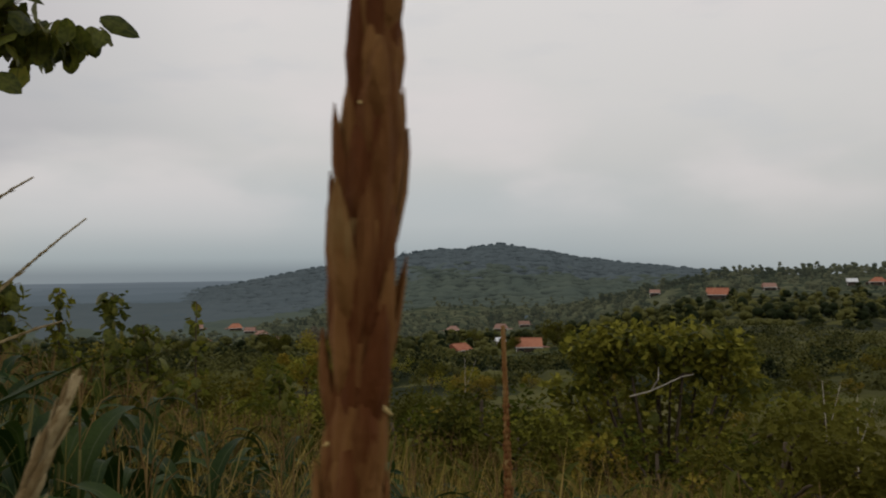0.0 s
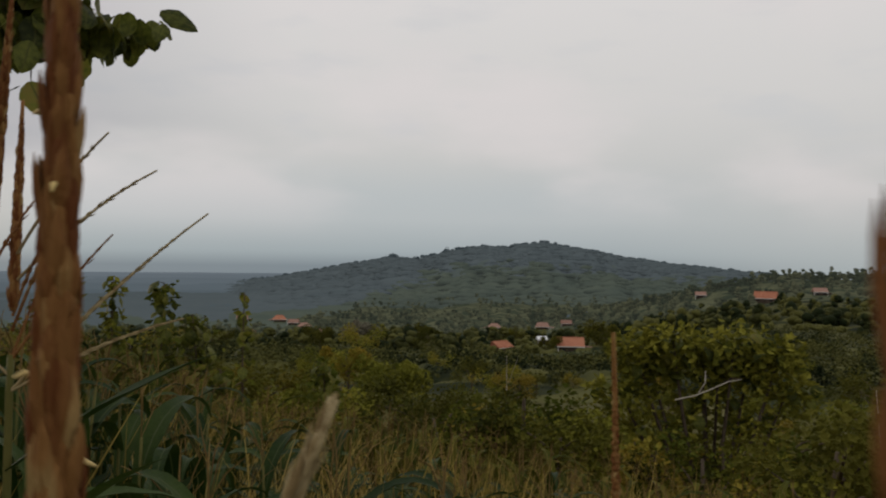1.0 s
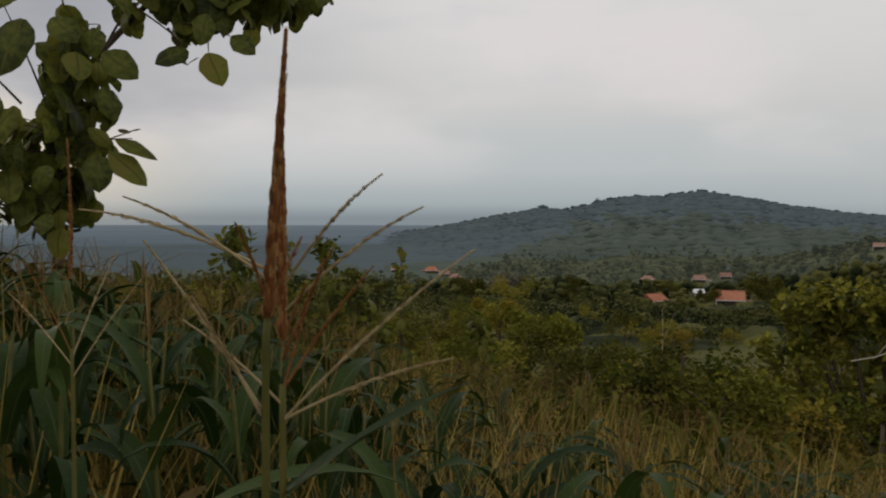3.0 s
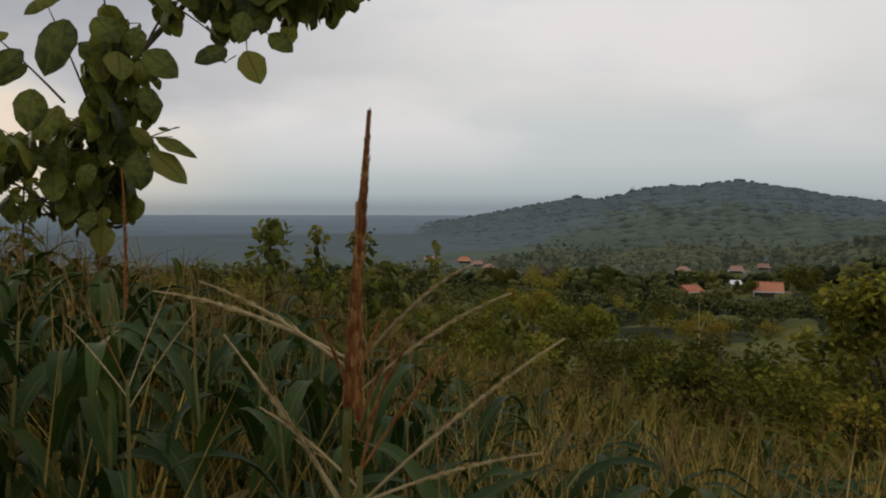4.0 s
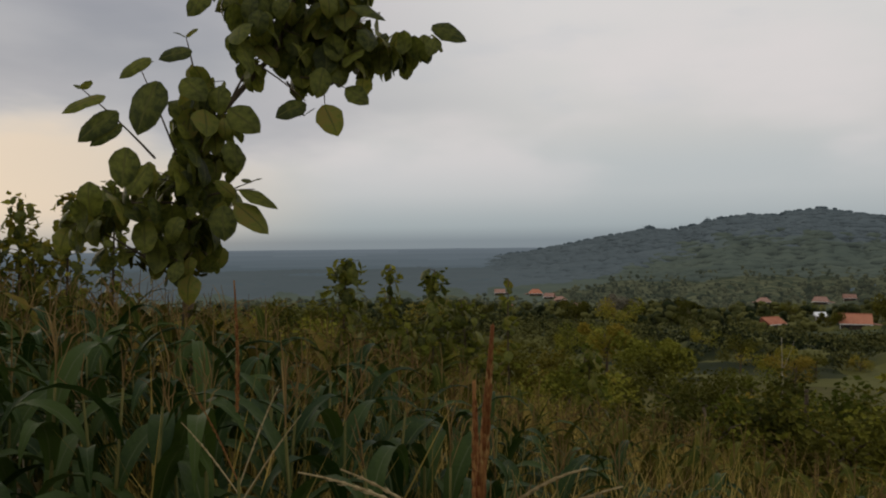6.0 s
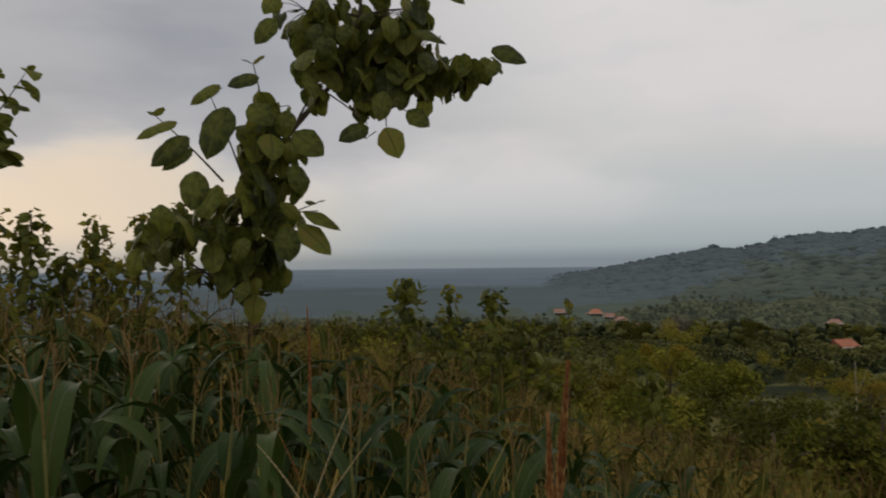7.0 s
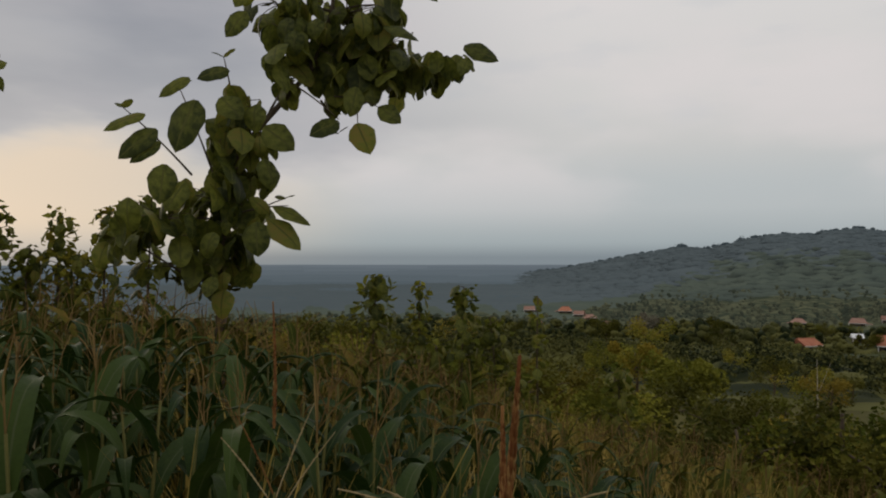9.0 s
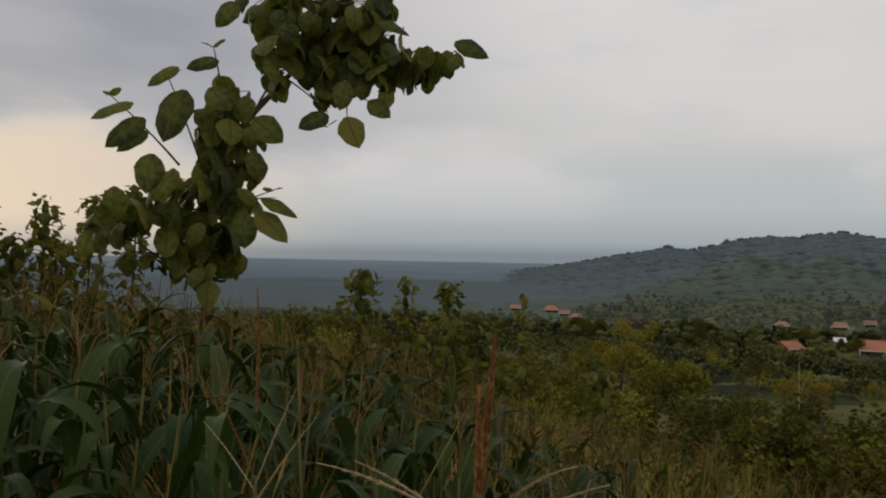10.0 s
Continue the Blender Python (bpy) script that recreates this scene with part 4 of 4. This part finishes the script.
for i, (x, y, top, spread, n, size) in enumerate((
        (-7.33, 13.18, 1.98, 0.75, 60, 0.36), (-6.62, 13.55, 1.85, 0.42, 30, 0.32), (-5.95, 13.85, 1.78, 0.5, 40, 0.34),
        (-4.40, 14.40, 1.58, 0.30, 14, 0.32), (-5.24, 14.07, 1.20, 0.8, 50, 0.36), (-5.75, 12.6, 0.8, 0.7, 44, 0.34), (-4.3, 12.6, 0.4, 0.6, 36, 0.32), (-6.6, 12.4, 0.75, 0.7, 40, 0.34),
        (-2.6, 12.9, 0.50, 0.5, 40, 0.26),
        (-11.69, 7.94, 3.25, 0.7, 52, 0.27), (-11.40, 8.33, 3.15, 0.6, 46, 0.27), (-10.86, 9.02, 3.05, 0.5, 40, 0.28), (-10.42, 9.51, 3.2, 0.55, 46, 0.28), (-9.98, 9.92, 3.36, 0.5, 40, 0.28),
        (-12.1, 7.5, 3.2, 0.7, 46, 0.27), (-10.67, 9.26, 2.4, 0.6, 40, 0.28), (-11.17, 8.67, 2.5, 0.6, 40, 0.28))):
    sapling(x, y, top, spread, n, size, 300 + i, "slender sapling with large drooping yellow-green leaves beyond the maize")


def side_teak():
    rnd = random.Random(17)
    x, y = -7.7, 4.6
    z = ground_z(x, y)
    ob = root("teak_tree", pose(x, y, z), "second teak tree with hanging leaves beside the field", "tree")
    wood = Bag()
    tube(wood, bend((0, 0, -0.2), (0.1, 0, 4.2 - z), 6, (0.1, 0, 0)), [0.06 - 0.007 * i for i in range(7)], 7)
    for z0, dx, dy, z1 in ((3.6, 0.75, 0.0, 3.9), (3.2, 0.8, 0.1, 3.3), (3.9, 0.5, -0.4, 4.3), (3.5, -0.4, 0.4, 4.0), (3.3, 0.5, 0.5, 4.1)):
        shoot(ob, wood, (0.05, 0, z0 - z - 0.2), (dx, dy, z1 - z), 11, 0.36, rnd)
    part("trunk", wood.mesh("trunk", M_BARK), ob)


side_teak()


def forked_tree():
    """The bushy tree on the slope with a bare pale forked branch in front of it."""
    rnd = random.Random(31)
    x, y = 5.1, 18.2
    z = ground_z(x, y)
    ob = root("broadleaf_tree", pose(x, y, z), "spreading tree with yellow-green leaves and a bare pale branch", "tree")
    wood, bare, crown = Bag(), Bag(), Bag()
    for cx, cy, top, w in ((-1.6, 0.1, 0.55, 0.75), (-0.8, -0.1, 0.75, 0.8), (0.6, 0.0, 0.75, 0.95), (1.6, 0.0, 0.45, 0.7), (0.0, 0.4, 0.4, 0.8), (-1.2, 0.3, 0.1, 0.8), (1.0, 0.3, 0.1, 0.8), (-1.9, 0.3, -0.5, 0.9), (0.1, 0.5, -0.5, 1.0), (1.9, 0.3, -0.4, 0.8), (-0.8, 0.5, -1.2, 1.0), (1.0, 0.5, -1.2, 1.0)):
        c = Vector((cx, cy, top - z - 0.4))
        limb = bend((0, 0, 0.6), c, 5, (cx * 0.1, 0, 0.1))
        tube(wood, limb, [0.08, 0.065, 0.05, 0.04, 0.03, 0.015], 6)
        for i in range(25):
            d = Vector((rnd.gauss(0, 1), rnd.gauss(0, 1), rnd.gauss(0, 0.7))).normalized() * rnd.random() ** 0.5
            leaf_at(ob, c + Vector((d.x * w, d.y * w * 0.8, d.z * 0.5)), rnd.uniform(0.26, 0.40), rnd.uniform(0, 360), rnd.uniform(-75, 5), rnd.uniform(-40, 40), rnd)
        for i in range(340):
            d = Vector((rnd.gauss(0, 1), rnd.gauss(0, 1), rnd.gauss(0, 0.8))).normalized() * rnd.random() ** 0.4
            spray(crown, c + Vector((d.x * w, d.y * w * 0.8, d.z * 0.6 - 0.1)), rnd.uniform(0.12, 0.26), d, rnd)
    part("crown", crown.mesh("crown", M_CROWN_LIGHT, False), ob)
    tube(wood, [(0, 0, -0.3), (0, 0, 0.7)], [0.13, 0.09], 7)
    tube(wood, [(0.34, -1.3, -0.36 - z), (0.32, -0.7, -0.42 - z), (0.2, -0.1, -0.7 - z), (0.05, 0.0, 0.6)], [0.012, 0.02, 0.03, 0.05], 6)
    part("trunk", wood.mesh("trunk", M_BARK), ob)
    tube(bare, [(0.35, -1.3, -0.36 - z), (0.08, -1.32, -0.40 - z), (-0.28, -1.3, -0.57 - z), (-0.62, -1.28, -0.72 - z), (-1.02, -1.2, -0.83 - z)], [0.007, 0.011, 0.013, 0.015, 0.018], 6)
    tube(bare, [(-0.55, -1.28, -0.66 - z), (-0.4, -1.25, -0.45 - z), (-0.38, -1.2, -0.2 - z)], [0.013, 0.010, 0.006], 6)
    part("bare_branch", bare.mesh("bare_branch", M_PALEBARK), ob, "bare pale forked branch")


forked_tree()


def pale_stem(x, y, top, lean, label):
    b = Bag()
    z = ground_z(x, y)
    ob = root("bare_sapling", pose(x, y, z), label, "sapling", "bare pale stems")
    tube(b, bend((0, 0, -0.2), (lean, 0, top - z), 6, (0.06, 0, 0)), [0.028, 0.026, 0.023, 0.020, 0.016, 0.011, 0.006], 6)
    tube(b, bend((lean * 0.7, 0, (top - z) * 0.7), (lean + 0.5, 0.1, top - z - 0.1), 3, (0, 0, -0.05)), [0.010, 0.008, 0.006, 0.004], 5)
    part("stem", b.mesh("stem", M_PALEBARK), ob)


pale_stem(0.93, 34.5, -1.9, 0.1, "tall pale bare stem standing among bushes")
pale_stem(9.6, 19.4, -0.9, -0.15, "thin pale bare stem standing among bushes")
pale_stem(9.9, 19.0, -1.2, 0.2, "thin pale bare stem standing among bushes")


# ---- the maize field ----
def blade(bag, base, yaw, length, width, rise, droop, rnd, n=9, twist=0.0):
    """An arching strap leaf with a folded midrib, starting at base along yaw."""
    a = radians(yaw)
    out, side = Vector((math.cos(a), math.sin(a), 0)), Vector((-math.sin(a), math.cos(a), 0))
    p, ang = Vector(base), rise
    verts, faces, uvs = [], [], []
    for i in range(n + 1):
        t = i / n
        w = width * (min(1.0, 0.45 + 2.2 * t) if t < 0.3 else max(0.03, 1 - ((t - 0.3) / 0.7) ** 1.7)) / 2
        tw = twist * t
        s = side * math.cos(tw) + Vector((0, 0, 1)) * math.sin(tw)
        nrm = Vector((-math.sin(ang) * out.x, -math.sin(ang) * out.y, math.cos(ang)))
        wav = math.sin(t * 14 + yaw) * 0.12
        for k, u in ((-1, 0.0), (0, 0.5), (1, 1.0)):
            verts.append(p + s * (k * w) + nrm * (abs(k) * w * (0.35 + (wav if k > 0 else -wav))))
            uvs.append((u, t))
        p = p + (out * math.cos(ang) + Vector((0, 0, 1)) * math.sin(ang)) * (length / n)
        ang -= droop / n * (0.4 + 1.2 * t)
    for i in range(n):
        for k in range(2):
            q = i * 3 + k
            faces.append((q, q + 3, q + 4, q + 1))
    bag.add(verts, faces, uvs)


def bract(bag, p, way, out, length, w, fine=False):
    """One spikelet: a pointed husk lying along the axis."""
    side = way.cross(out).normalized()
    if not fine:
        mid = p + way * length * 0.45
        verts = (p, mid + side * w, mid + out * w * 0.9, mid - side * w, mid - out * w * 0.5, p + way * length + out * w * 0.2)
        bag.add(verts, ((0, 2, 1), (0, 3, 2), (0, 4, 3), (0, 1, 4), (5, 1, 2), (5, 2, 3), (5, 3, 4), (5, 4, 1)))
        return
    verts, faces = [], []
    for t, k in ((0.0, 0.55), (0.25, 0.95), (0.55, 1.0), (0.82, 0.6), (1.0, 0.08)):
        c = p + way * length * t
        for a in (-1.75, -0.85, 0.0, 0.85, 1.75):
            verts.append(c + side * (math.sin(a) * w * k) + out * (math.cos(a) * w * k * 0.8))
    for i in range(4):
        for j in range(4):
            q = i * 5 + j
            faces.append((q, q + 1, q + 6, q + 5))
    bag.add(verts, faces)


def spikelets(bag, pts, radius, length, rows, pitch, rnd, fine=False, taper=True):
    """Husks in close rows round an axis."""
    pts = [Vector(p) for p in pts]
    seg = [(pts[i + 1] - pts[i]).length for i in range(len(pts) - 1)]
    total = sum(seg)
    n = int(total / pitch)
    for i in range(n):
        d = (i + 0.5) / n * total
        k, acc = 0, 0.0
        while k < len(seg) - 1 and acc + seg[k] < d:
            acc += seg[k]
            k += 1
        p = pts[k].lerp(pts[k + 1], (d - acc) / seg[k])
        way = (pts[k + 1] - pts[k]).normalized()
        x = way.orthogonal().normalized()
        y = way.cross(x)
        fade = 1 - 0.75 * (d / total) ** 3 if taper else 1
        for r in range(rows):
            a = 2 * math.pi * (r + 0.5 * (i % 2)) / rows + rnd.uniform(-0.25, 0.25)
            out = x * math.cos(a) + y * math.sin(a)
            bract(bag, p + out * radius * (0.62 if fine else 0.5) * fade, (way + out * (rnd.uniform(0.0, 0.09) if rnd.random() < 0.8 else rnd.uniform(0.12, 0.22))).normalized(), out, length * fade * rnd.uniform(0.7, 1.4), radius * (rnd.uniform(0.36, 0.56) if fine else rnd.uniform(0.5, 0.75)) * fade, fine)
    axis = [pts[0] + (p - pts[0]) for p in pts]
    tube(bag, axis, [radius * 0.7 * (1 - 0.4 * i / (len(axis) - 1)) for i in range(len(axis))], 6)


def near_maize(tip, foot, spike, branches, label, thick=0.0045, length=0.011, leaves=(), pitch=0.0055, rows=4, seed=1, fine=False, bracts=None):
    """A maize plant close by. tip: end of the central spike; foot: where the spike starts; branches: tip offsets from the foot."""
    rnd = random.Random(seed)
    gx, gy = foot[0] + (foot[0] - tip[0]) * 0.6, foot[1] + (foot[1] - tip[1]) * 0.6
    gz = ground_z(gx, gy)
    O = Vector((gx, gy, gz))
    ob = root("maize_plant", pose(gx, gy, gz), label, "maize plant", "maize by the camera")
    tip, foot = Vector(tip) - O, Vector(foot) - O
    b = Bag()
    neck = foot.lerp(tip, 0.12)
    tube(b, [(0, 0, -0.1), Vector((0, 0, 0)).lerp(foot, 0.5), foot, neck], [0.010, 0.006, 0.0025, 0.0023], 8)
    part("cane", b.mesh("cane", M_CANE), ob)
    b = Bag()
    start = tip - (tip - foot).normalized() * min(spike, (tip - foot).length)
    spikelets(b, bend(start, tip, 6, (0.0 if fine else 0.003, 0.0, 0)), thick, length, rows, pitch, rnd, fine)
    tassel = part("tassel_spike", b.mesh("tassel_spike", bracts or M_SPIKE, fine), ob, "ripe central tassel spike")
    for i in range(16 if fine and spike > 0.2 else 0):
        b = Bag()
        a = rnd.choice((-0.3, 0.2, 0.5, 2.8, 3.3, 3.6, 4.4, 5.0))
        out = Vector((math.cos(a), math.sin(a), rnd.uniform(-0.5, 0.3)))
        q = start.lerp(tip, 0.2 + 0.048 * i + rnd.uniform(-0.02, 0.02)) + out * thick * 0.6
        l = rnd.uniform(0.3, 0.75) * thick
        tube(b, [q, q + out * l * 0.5, q + out * l + Vector((0, 0, -0.0006))], [0.07 * thick, 0.11 * thick, 0.05 * thick], 5)
        part("anther", b.mesh("anther", M_ANTHER), tassel, "dry yellow anther")
    for i, (dx, dz, dy, pale, start) in enumerate(branches):
        b = Bag()
        low = foot.lerp(tip, start)
        q = foot + Vector((0.95 * dx - 0.3 * dy, 0.25 * dx + 0.95 * dy, dz))
        pts = bend(low, q, 7, (0.03 * dx, 0, 0.05 * math.hypot(dx, dz)))
        tube(b, pts[:3], [0.0011] * 3, 5)
        spikelets(b, pts[2:], 0.0014, 0.0085, 2, 0.0050, rnd, False, True)
        part("tassel_branch", b.mesh("tassel_branch", M_PALEBRANCH if pale else M_SPIKE, False), ob)
    for z, yaw, ln, w, rise, droop in leaves:
        b = Bag()
        k = (z - gz) / max(0.1, foot.z)
        blade(b, Vector((0, 0, 0)).lerp(foot, min(1, k)), yaw, ln, w, rise, droop, rnd, 12)
        part("leaf", b.mesh("leaf", M_MAIZE), ob)
    return ob


near_maize((-0.0038, 0.114, 2.16), (-0.0252, 0.114, 1.80), 0.34, (), "brown ripe maize tassel spike standing close by", 0.0040, 0.017, (), 0.0045, 6, 1, True)
near_maize((-0.1123, 0.1187, 2.011), (-0.1132, 0.1187, 1.70), 0.29, (), "tan ripe maize tassel spike standing close by", 0.0036, 0.012, ((1.30, 40, 0.5, 0.05, 0.9, 1.6),), 0.0026, 6, 2, True)
near_maize((-0.351, 0.488, 2.122), (-0.371, 0.498, 1.925), 0.18,
           ((-0.091, 0.096, 0.002, 1, 0.22), (-0.126, 0.088, 0.019, 1, 0.25), (-0.065, 0.070, -0.039, 1, -0.2), (-0.034, 0.038, -0.050, 1, -0.22), (0.02, 0.07, 0.03, 0, 0.1), (-0.015, 0.08, -0.02, 0, 0.14)),
           "tall maize plant with a branching brown tassel", 0.0034, 0.010, ((1.74, -25, 0.20, 0.024, 0.75, 0.4), (1.5, 200, 0.5, 0.05, 0.9, 2.0), (1.3, 35, 0.55, 0.06, 1.0, 1.7), (1.1, 100, 0.7, 0.07, 0.9, 2.0), (0.8, 300, 0.7, 0.08, 0.8, 2.0)), pitch=0.0034, rows=5, seed=3, fine=True)
near_maize((-0.392, 0.568, 2.070), (-0.379, 0.539, 1.868), 0.15,
           ((0.071, 0.166, -0.070, 1, 0.45), (0.097, 0.147, -0.043, 1, 0.36), (0.130, 0.120, -0.043, 1, 0.0), (0.116, 0.052, -0.050, 1, 0.0), (0.064, 0.107, 0.002, 0, 0.1), (-0.06, 0.074, -0.034, 1, 0.05), (0.026, 0.11, 0.034, 0, 0.1), (0.038, 0.12, -0.026, 0, 0.2), (0.017, 0.094, 0.0, 0, 0.25)),
           "maize plant with a pale branching tassel", 0.0034, 0.009, ((1.815, 24, 0.16, 0.022, 0.62, 0.35), (1.60, -12, 0.26, 0.03, 0.75, 0.6), (1.4, 160, 0.6, 0.06, 0.8, 2.0), (1.2, 20, 0.6, 0.06, 0.9, 1.8), (0.9, 270, 0.7, 0.08, 0.9, 2.0)), pitch=0.0034, rows=5, seed=4, fine=True)
near_maize((0.050, 0.71, 1.900), (0.048, 0.702, 1.55), 0.34, (), "maize plant with a single dark tassel spike", 0.0048, 0.011, ((1.0, 60, 0.6, 0.07, 0.9, 2.0), (0.8, 220, 0.6, 0.07, 0.9, 2.0)), seed=5)
near_maize((-0.0956, 0.2014, 1.9255), (-0.1316, 0.1974, 1.8355), 0.088, (), "low maize tassel tip with pale husks", 0.0031, 0.013, (), rows=5, seed=6, fine=True, bracts=M_PALEBRANCH)
near_maize((-0.93, 1.00, 2.12), (-0.915, 0.985, 1.78), 0.20, ((0.1, 0.14, 0.0, 1, 0.0), (-0.1, 0.12, 0.02, 1, 0.05), (0.06, 0.18, 0.02, 1, 0.08), (-0.06, 0.17, -0.02, 0, 0.1)), "slender maize plant with a thin tassel", 0.003, 0.009,
           ((1.4, 30, 0.6, 0.06, 0.9, 1.8), (1.2, 190, 0.6, 0.07, 0.9, 2.0), (0.9, 110, 0.7, 0.08, 0.9, 2.0)), seed=7)


def field_plant(seed):
    """A whole maize plant 1.9 m tall at the origin: cane, eight leaves, one tassel."""
    rnd = random.Random(seed)
    ob = root("maize_plant", pose(0, 0, 0), "ripening maize plant with arching leaves and a tassel", "maize plant", "maize field")
    b = Bag()
    lean = rnd.uniform(-0.06, 0.06)
    tube(b, bend((0, 0, -0.1), (lean, 0, 1.55), 5, (0, 0.01, 0)), [0.013, 0.012, 0.011, 0.009, 0.006, 0.004], 6)
    part("cane", b.mesh("cane", M_CANE), ob)
    yaw = rnd.uniform(0, 360)
    for i in range(9):
        z = 0.35 + 0.13 * i
        b = Bag()
        blade(b, (lean * z / 1.55, 0, z), yaw + 180 * (i % 2) + rnd.uniform(-35, 35), rnd.uniform(0.36, 0.58), rnd.uniform(0.055, 0.085), rnd.uniform(1.0, 1.38), rnd.uniform(2.2, 3.8), rnd, 9, rnd.uniform(-0.4, 0.4))
        part("leaf", b.mesh("leaf", M_DRYLEAF if i < 2 or rnd.random() < 0.03 else M_MAIZE), ob)
    b = Bag()
    far_tassel(b, Vector((lean, 0, 1.5)), (0.9, 0.6, 0.5)[seed % 3], rnd)
    part("tassel", b.mesh("tassel", M_TASSELFAR, False), ob, "brown branching tassel")
    return ob


def far_tassel(bag, p, s, rnd):
    tube(bag, [p, p + Vector((0.005, 0, 0.2)) * s, p + Vector((rnd.uniform(-0.03, 0.03), rnd.uniform(-0.03, 0.03), 0.32)) * s], [0.0025 * s, 0.0036 * s, 0.0014 * s], 4)
    for i in range(rnd.randrange(3, 6)):
        a = rnd.uniform(0, 6.28)
        l = rnd.uniform(0.13, 0.24) * s
        k = rnd.uniform(0.45, 1.1)
        q = p + Vector((0, 0, rnd.uniform(0.05, 0.12) * s))
        mid = q + Vector((math.cos(a) * l * k * 0.5, math.sin(a) * l * k * 0.5, l * 0.6))
        tube(bag, [q, mid, q + Vector((math.cos(a) * l * k, math.sin(a) * l * k, l * rnd.uniform(0.7, 1.05)))], [0.0013 * s, 0.0026 * s, 0.0013 * s], 3)


def top_line(az):
    """Elevation in degrees that the tassels of the field reach."""
    return float(np.interp(az, (-70, -50, -42, -33, -25, -15, 0, 15, 35), (1.0, 0.0, -0.8, -3.0, -6.0, -8.0, -10.5, -12.5, -14.0)))


def maize_field():
    rnd = random.Random(51)
    kinds = [field_plant(60 + i) for i in range(7)]
    used = set()
    spots = []
    for _ in range(9000):
        az, r = rnd.uniform(-66, 38), 1.75 + 6.8 * rnd.random() ** 0.8
        r += 0.55 * smooth(-10, -25, az) if r < 3 else 0
        x, y = polar(az, r)
        if all((x - a) ** 2 + (y - b) ** 2 > 0.24 ** 2 for a, b, *_ in spots):
            # maize thins out to the right, where grass takes over
            if az > -5 and rnd.random() < (0.35 if r < 4 else 0.75):
                continue
            spots.append((x, y, az, r))
    spots.sort(key=lambda s: s[3])
    many = Bag()
    dry = Bag()
    for n, (x, y, az, r) in enumerate(spots):
        z = ground_z(x, y)
        room = 1.95 + (0.2 if az < -20 else 0.0) + r * math.tan(radians(top_line(az) + rnd.uniform(-2.5, 0.4))) - z
        s = max(0.45, min(room / 1.9, 1.2))
        if room < 0.7:
            continue
        yaw = rnd.uniform(0, 360)
        if n < 290:
            k = n % 7
            m = pose(x, y, z, rnd.uniform(-5, 5), rnd.uniform(-5, 5), yaw)
            ob = kinds[k] if k not in used else copy_thing(kinds[k], m)
            used.add(k)
            ob.matrix_basis = m @ Matrix.Scale(s, 4)
        else:
            o = Vector((x, y, z))
            for i in range(9):
                blade(many, o + Vector((0, 0, (0.4 + 0.125 * i) * s)), yaw + 180 * (i % 2) + rnd.uniform(-40, 40), rnd.uniform(0.36, 0.58) * s, rnd.uniform(0.055, 0.082) * s, rnd.uniform(1.0, 1.38), rnd.uniform(2.0, 3.4), rnd, 5)
            tube(many, [o, o + Vector((0, 0, 1.55 * s))], [0.011 * s, 0.005 * s], 4)
            if rnd.random() < 0.75:
                far_tassel(dry, o + Vector((0, 0, 1.5 * s)), s, rnd)
    tagged(new("maize_rows", many.mesh("maize_rows", M_MAIZEFAR)), "mass of green maize leaves farther down the field", "maize", kind="stuff")
    tagged(new("maize_tassels", dry.mesh("maize_tassels", M_TASSELFAR, False)), "brown dry tassels over the maize field", "maize", kind="stuff")


maize_field()


def tall_grass():
    """Dry grass and weeds between the maize and the bushes."""
    rnd = random.Random(71)
    bag = Bag()
    for _ in range(6500):
        az, r = -45 + 83 * rnd.random() ** 0.8, 2.6 + 16 * rnd.random() ** 1.2
        x, y = polar(az, r)
        if az < -12 and r < 6.5 and rnd.random() < 0.4:
            continue
        z = ground_z(x, y)
        lim = float(np.interp(az, (-50, -35, -25, -12, 0, 12, 30), (-1, -4.5, -6.4, -8.0, -9.5, -10.2, -10.2))) + rnd.uniform(-3.0, 1.5)
        h = min(rnd.uniform(0.9, 2.0), 1.95 + r * math.tan(radians(lim)) - z)
        if h < 0.4:
            continue
        for i in range(7):
            a = rnd.uniform(0, 6.28)
            o = Vector((x + rnd.uniform(-0.2, 0.2), y + rnd.uniform(-0.2, 0.2), z))
            lean = rnd.uniform(0.1, 0.45) * h
            w = rnd.uniform(0.003, 0.009)
            side = Vector((-math.sin(a), math.cos(a), 0)) * w
            p1 = o + Vector((math.cos(a) * lean * 0.3, math.sin(a) * lean * 0.3, h * 0.6))
            p2 = o + Vector((math.cos(a) * lean, math.sin(a) * lean, h * rnd.uniform(0.75, 1.0)))
            bag.add((o - side, o + side, p1 + side, p1 - side, p2), ((0, 1, 2, 3), (3, 2, 4)))
    tagged(new("tall_grass", bag.mesh("tall_grass", M_GRASS)), "dry yellow-brown grass below the maize field", "grass", kind="stuff")


tall_grass()
